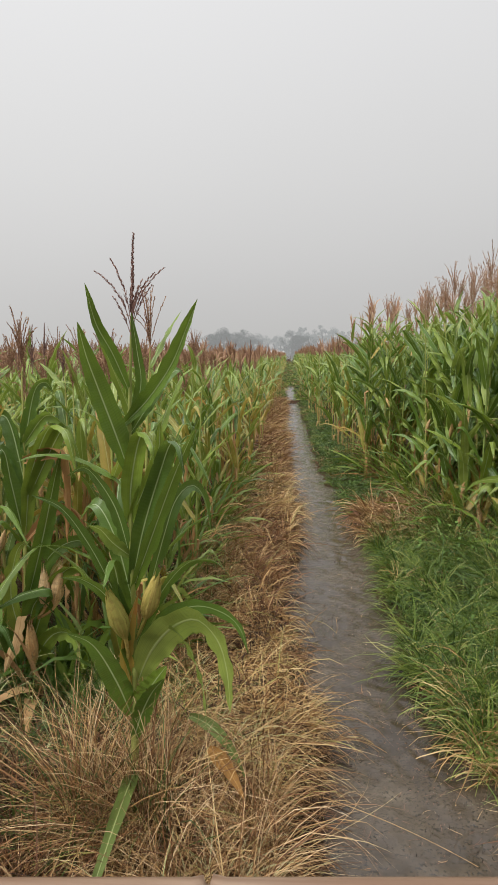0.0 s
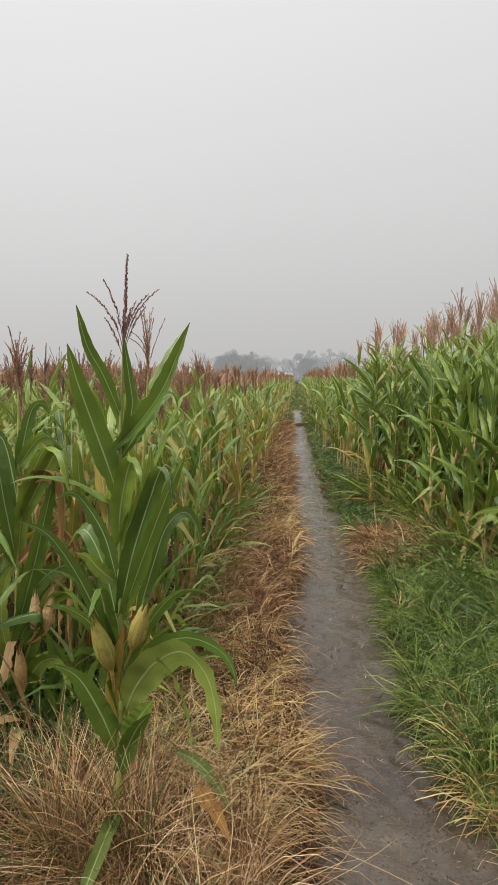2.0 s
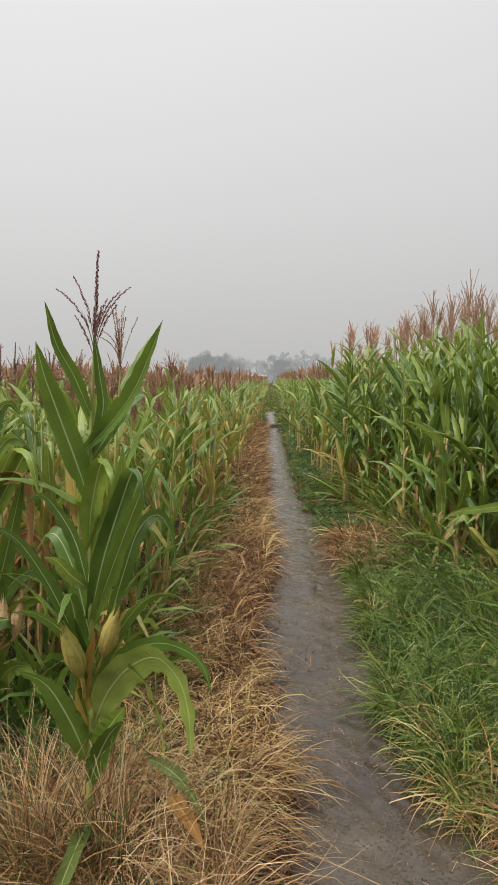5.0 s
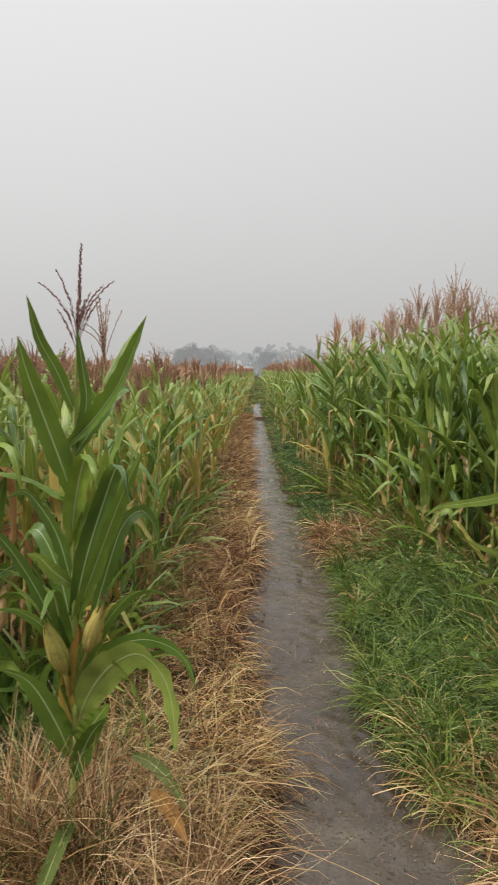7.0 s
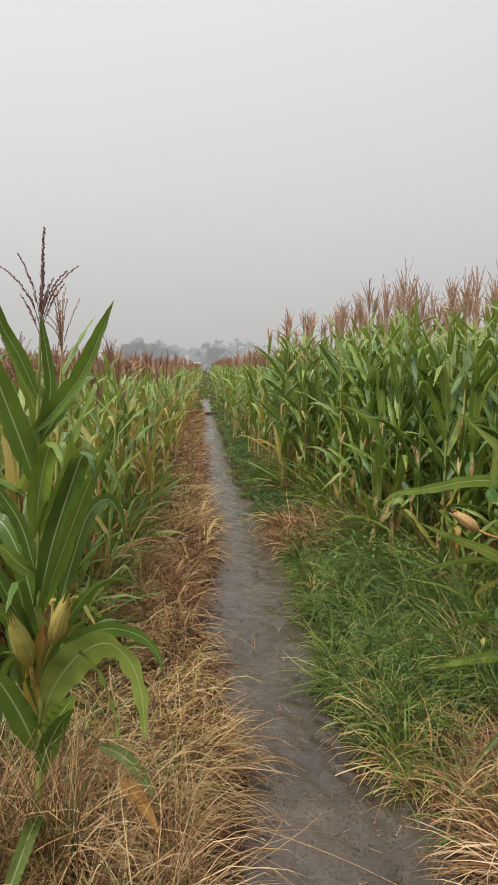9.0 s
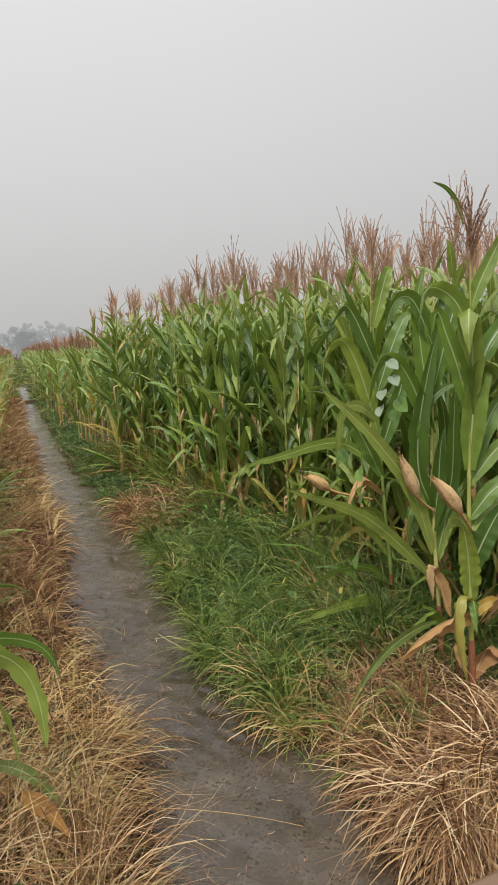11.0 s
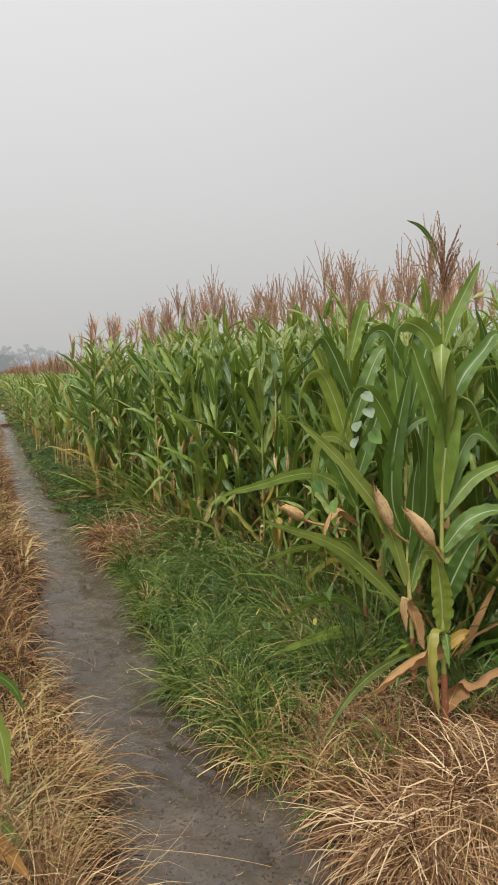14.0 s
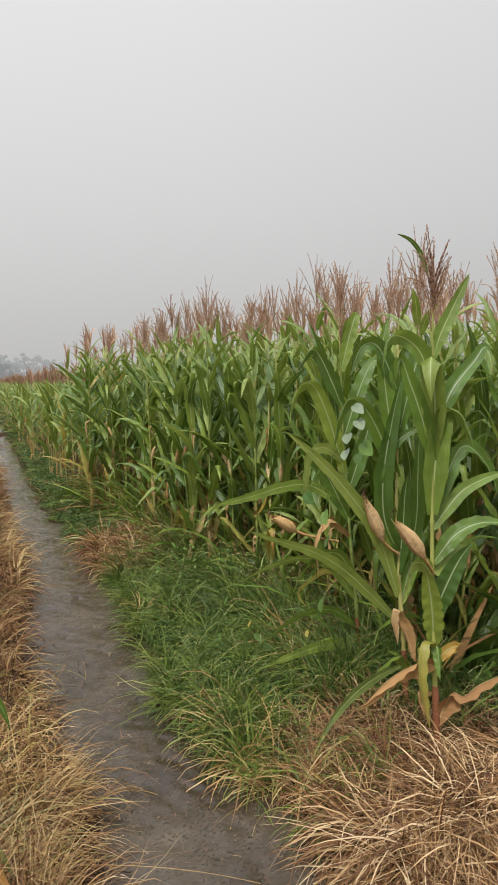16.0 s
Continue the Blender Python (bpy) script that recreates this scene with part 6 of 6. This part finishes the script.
for x, y, h, mat in ((1.40, 3.55, 0.44, WEED), (1.30, 3.55, 0.35, WEED_YELLOW), (1.35, 3.5, 0.26, WEED), (1.17, 3.6, 0.5, WEED), (1.62, 3.42, 0.28, WEED_YELLOW)):
    z = float(lie(x, y))
    vine("small broad-leaved weed among the grass", ((x, y + 0.05, z - 0.01), (x, y + 0.01, h)), [((x, y, h), 0.055, mat, 0.9), ((x + 0.05, y + 0.03, h * 0.7), 0.045, WEED, 0.7), ((x - 0.04, y + 0.02, h * 0.55), 0.04, WEED, 0.8)])


def loose_leaf(label, mat, width, *pts, wave=0.1):
    g = Geo()
    p = bezier(*pts)
    o = p[0].copy()
    p = p - o
    ribbon(g, p, np.cross(np.gradient(p, axis=0), np.array([0.2, -1.0, 0.8])), blade_width(width, len(p), 0.4), fold=0.4, wave=wave)
    ob = solid("fallen_leaf", g, mat, label, "leaf")
    ob.location = o


loose_leaf("brown curled dead maize leaf lying on the straw", LEAF_RUST, 0.058, (-0.235, 2.10, 0.40), (-0.165, 2.07, 0.37), (-0.097, 1.97, 0.30), wave=0.2)
loose_leaf("broad green brown-edged maize leaf bent down onto the straw", LEAF_DULL, 0.054, (-0.50, 2.07, 0.31), (-0.46, 1.86, 0.47), (-0.53, 1.40, 0.20), wave=0.3)
loose_leaf("pale green maize leaf drooping over the straw", LEAF_DULL, 0.05, (-0.327, 2.24, 0.439), (-0.18, 2.18, 0.442), (-0.096, 2.1, 0.268))
loose_leaf("long maize leaf, green turning yellow, bent down onto the straw", LEAF_DULL, 0.046, (1.80, 2.72, 0.33), (1.33, 2.52, 0.42), (1.12, 2.43, 0.15))


def twig(label, *pts):
    g = Geo()
    p = bezier(*pts)
    tube(g, p - p[0], np.linspace(0.0019, 0.0009, len(p)), 5)
    ob = solid("straw_stem", g, STRAW, label, "straw")
    ob.location = p[0]


twig("pale dry grass stem lying across the mud", (0.17, 4.0, 0.03), (0.24, 4.10, 0.07), (0.36, 3.92, 0.015))
twig("pale dry grass stem stuck upright in the mud", (0.36, 3.93, 0.01), (0.37, 3.95, 0.05), (0.36, 4.0, 0.09))
twig("long dry stem bridging the wet path", (0.12, 2.32, 0.08), (0.45, 2.2, 0.07), (0.72, 2.05, 0.015))
for k in range(9):
    a = rs.uniform(-0.1, 0.9)
    twig("stiff pale grass stem fanning over the mud", (0.24, 2.68, 0.05), (0.3 + 0.06 * math.cos(a), 2.70 + 0.08 * math.sin(a), 0.10), (0.28 + rs.uniform(0.12, 0.24) * math.cos(a), 2.68 + rs.uniform(0.12, 0.28) * math.sin(a), 0.015))

# a ridge of clods where the path ends
g = Geo()
u, w = np.meshgrid(np.linspace(-1, 1, 22), np.linspace(-1, 1, 12))
hump = 0.10 * np.exp(-(w * 1.6) ** 2) * (1 - u ** 4) + 0.025 * ripple(u * 3, w * 2, 2.0, 1.0) - 0.02
v = np.stack([0.12 + u * 0.6, 23.9 + w * 0.35, np.where((np.abs(u) > 0.97) | (np.abs(w) > 0.97), -0.03, hump)], -1).reshape(-1, 3)
solid("soil_ridge", g.add(v, net(12, 22), v[:, :2]), SOIL, "dark ridge of clods across the end of the path", "soil ridge", "structure")

# ---- distance ----
def far_tree(x, y, height, wide, mats, seed, label, airy=0.0):
    q = np.random.RandomState(seed)
    root = thing("tree", label, "tree", "trees on the misty horizon", at=(x, y, 0))
    trunk = Geo()
    tube(trunk, bezier((0, 0, -0.2), (0.2, 0, height * 0.4), (q.uniform(-0.4, 0.4), 0, height * 0.75), 8), np.linspace(0.22, 0.05, 8) * height / 9, 6)
    heads = []
    for k in range(13):
        a, z = q.uniform(0, 6.28), q.uniform(0.15, 0.72) * height
        tip = np.array([math.cos(a) * wide * q.uniform(0.2, 0.5), math.sin(a) * wide * q.uniform(0.2, 0.5), min(height * 0.95, z + q.uniform(0.1, 0.3) * height)])
        tube(trunk, bezier((0, 0, z * 0.8), (tip[0] * 0.5, tip[1] * 0.5, z), tip, 5), np.linspace(0.09, 0.02, 5) * height / 9, 4)
        heads.append((tip, q.uniform(0.16, 0.27) * wide))
    part("trunk", trunk, mats[1], root)
    crown = Geo()
    for tip, r in heads + [(np.array([0, 0, height * 0.82]), 0.25 * wide)]:
        m = int(320 * (1 - airy))
        c = tip + unit(q.normal(size=(m, 3))) * (r * q.rand(m, 1) ** 0.45) * np.array([1, 1, 0.8])
        u, v = unit(q.normal(size=(m, 3))), unit(q.normal(size=(m, 3)))
        size = q.uniform(0.06, 0.16, (m, 1)) * height / 9
        corners = np.stack([c - u * size, c + v * size * 0.7, c + u * size, c - v * size * 0.7], 1).reshape(-1, 3)
        crown.add(corners, np.arange(4 * m).reshape(-1, 4), np.zeros((4 * m, 2)))
    part("crown", crown, mats[0], root)
    return root


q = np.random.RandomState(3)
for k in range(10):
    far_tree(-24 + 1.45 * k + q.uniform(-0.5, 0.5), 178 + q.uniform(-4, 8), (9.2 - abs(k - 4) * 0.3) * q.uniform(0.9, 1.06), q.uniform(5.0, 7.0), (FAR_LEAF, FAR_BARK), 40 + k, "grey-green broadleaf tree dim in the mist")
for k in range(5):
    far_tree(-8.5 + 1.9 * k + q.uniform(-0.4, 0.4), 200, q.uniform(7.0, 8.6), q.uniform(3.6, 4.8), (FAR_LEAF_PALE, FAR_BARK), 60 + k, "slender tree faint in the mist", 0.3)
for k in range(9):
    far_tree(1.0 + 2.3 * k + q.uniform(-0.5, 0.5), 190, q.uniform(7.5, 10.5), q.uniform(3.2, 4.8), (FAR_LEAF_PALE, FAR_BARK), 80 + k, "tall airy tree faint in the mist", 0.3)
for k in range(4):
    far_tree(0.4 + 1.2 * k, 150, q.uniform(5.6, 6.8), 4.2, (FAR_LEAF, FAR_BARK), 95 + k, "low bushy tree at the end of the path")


def hedge(x0, x1, y, height, mat, seed):
    """Scrub under the far trees."""
    q = np.random.RandomState(seed)
    g = Geo()
    for _ in range(2600):
        x = q.uniform(x0, x1)
        z = height * (0.75 + 0.25 * math.sin(x * 0.9) * math.sin(x * 0.37)) * q.rand() ** 0.7
        c, u, v = np.array([x, y + q.normal(0, 1.5), z]), unit(q.normal(size=3)), unit(q.normal(size=3))
        s = q.uniform(0.15, 0.4)
        g.add(np.array([c - u * s, c + v * s * 0.7, c + u * s, c - v * s * 0.7]), np.array([[0, 1, 2, 3]]), np.zeros((4, 2)))
    solid("far_scrub", g, mat, "grey scrub under the misty trees", "scrub", "stuff")


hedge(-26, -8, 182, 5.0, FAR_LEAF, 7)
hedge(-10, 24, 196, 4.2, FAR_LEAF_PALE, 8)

# a low shed with a pale roof, far behind the lower field
shed = thing("shed", "low far shed with a pale sheet roof", "shed", at=(-3.8, 170, 0))
g = Geo()
for x0, x1, y0, y1, z0, z1 in ((-2.2, 2.2, -1.5, 1.5, 0.0, 2.1),):
    v = np.array([(x, yy, z) for z in (z0, z1) for x, yy in ((x0, y0), (x1, y0), (x1, y1), (x0, y1))])
    g.add(v, np.array([[0, 1, 5, 4], [1, 2, 6, 5], [2, 3, 7, 6], [3, 0, 4, 7]]), np.zeros((8, 2)))
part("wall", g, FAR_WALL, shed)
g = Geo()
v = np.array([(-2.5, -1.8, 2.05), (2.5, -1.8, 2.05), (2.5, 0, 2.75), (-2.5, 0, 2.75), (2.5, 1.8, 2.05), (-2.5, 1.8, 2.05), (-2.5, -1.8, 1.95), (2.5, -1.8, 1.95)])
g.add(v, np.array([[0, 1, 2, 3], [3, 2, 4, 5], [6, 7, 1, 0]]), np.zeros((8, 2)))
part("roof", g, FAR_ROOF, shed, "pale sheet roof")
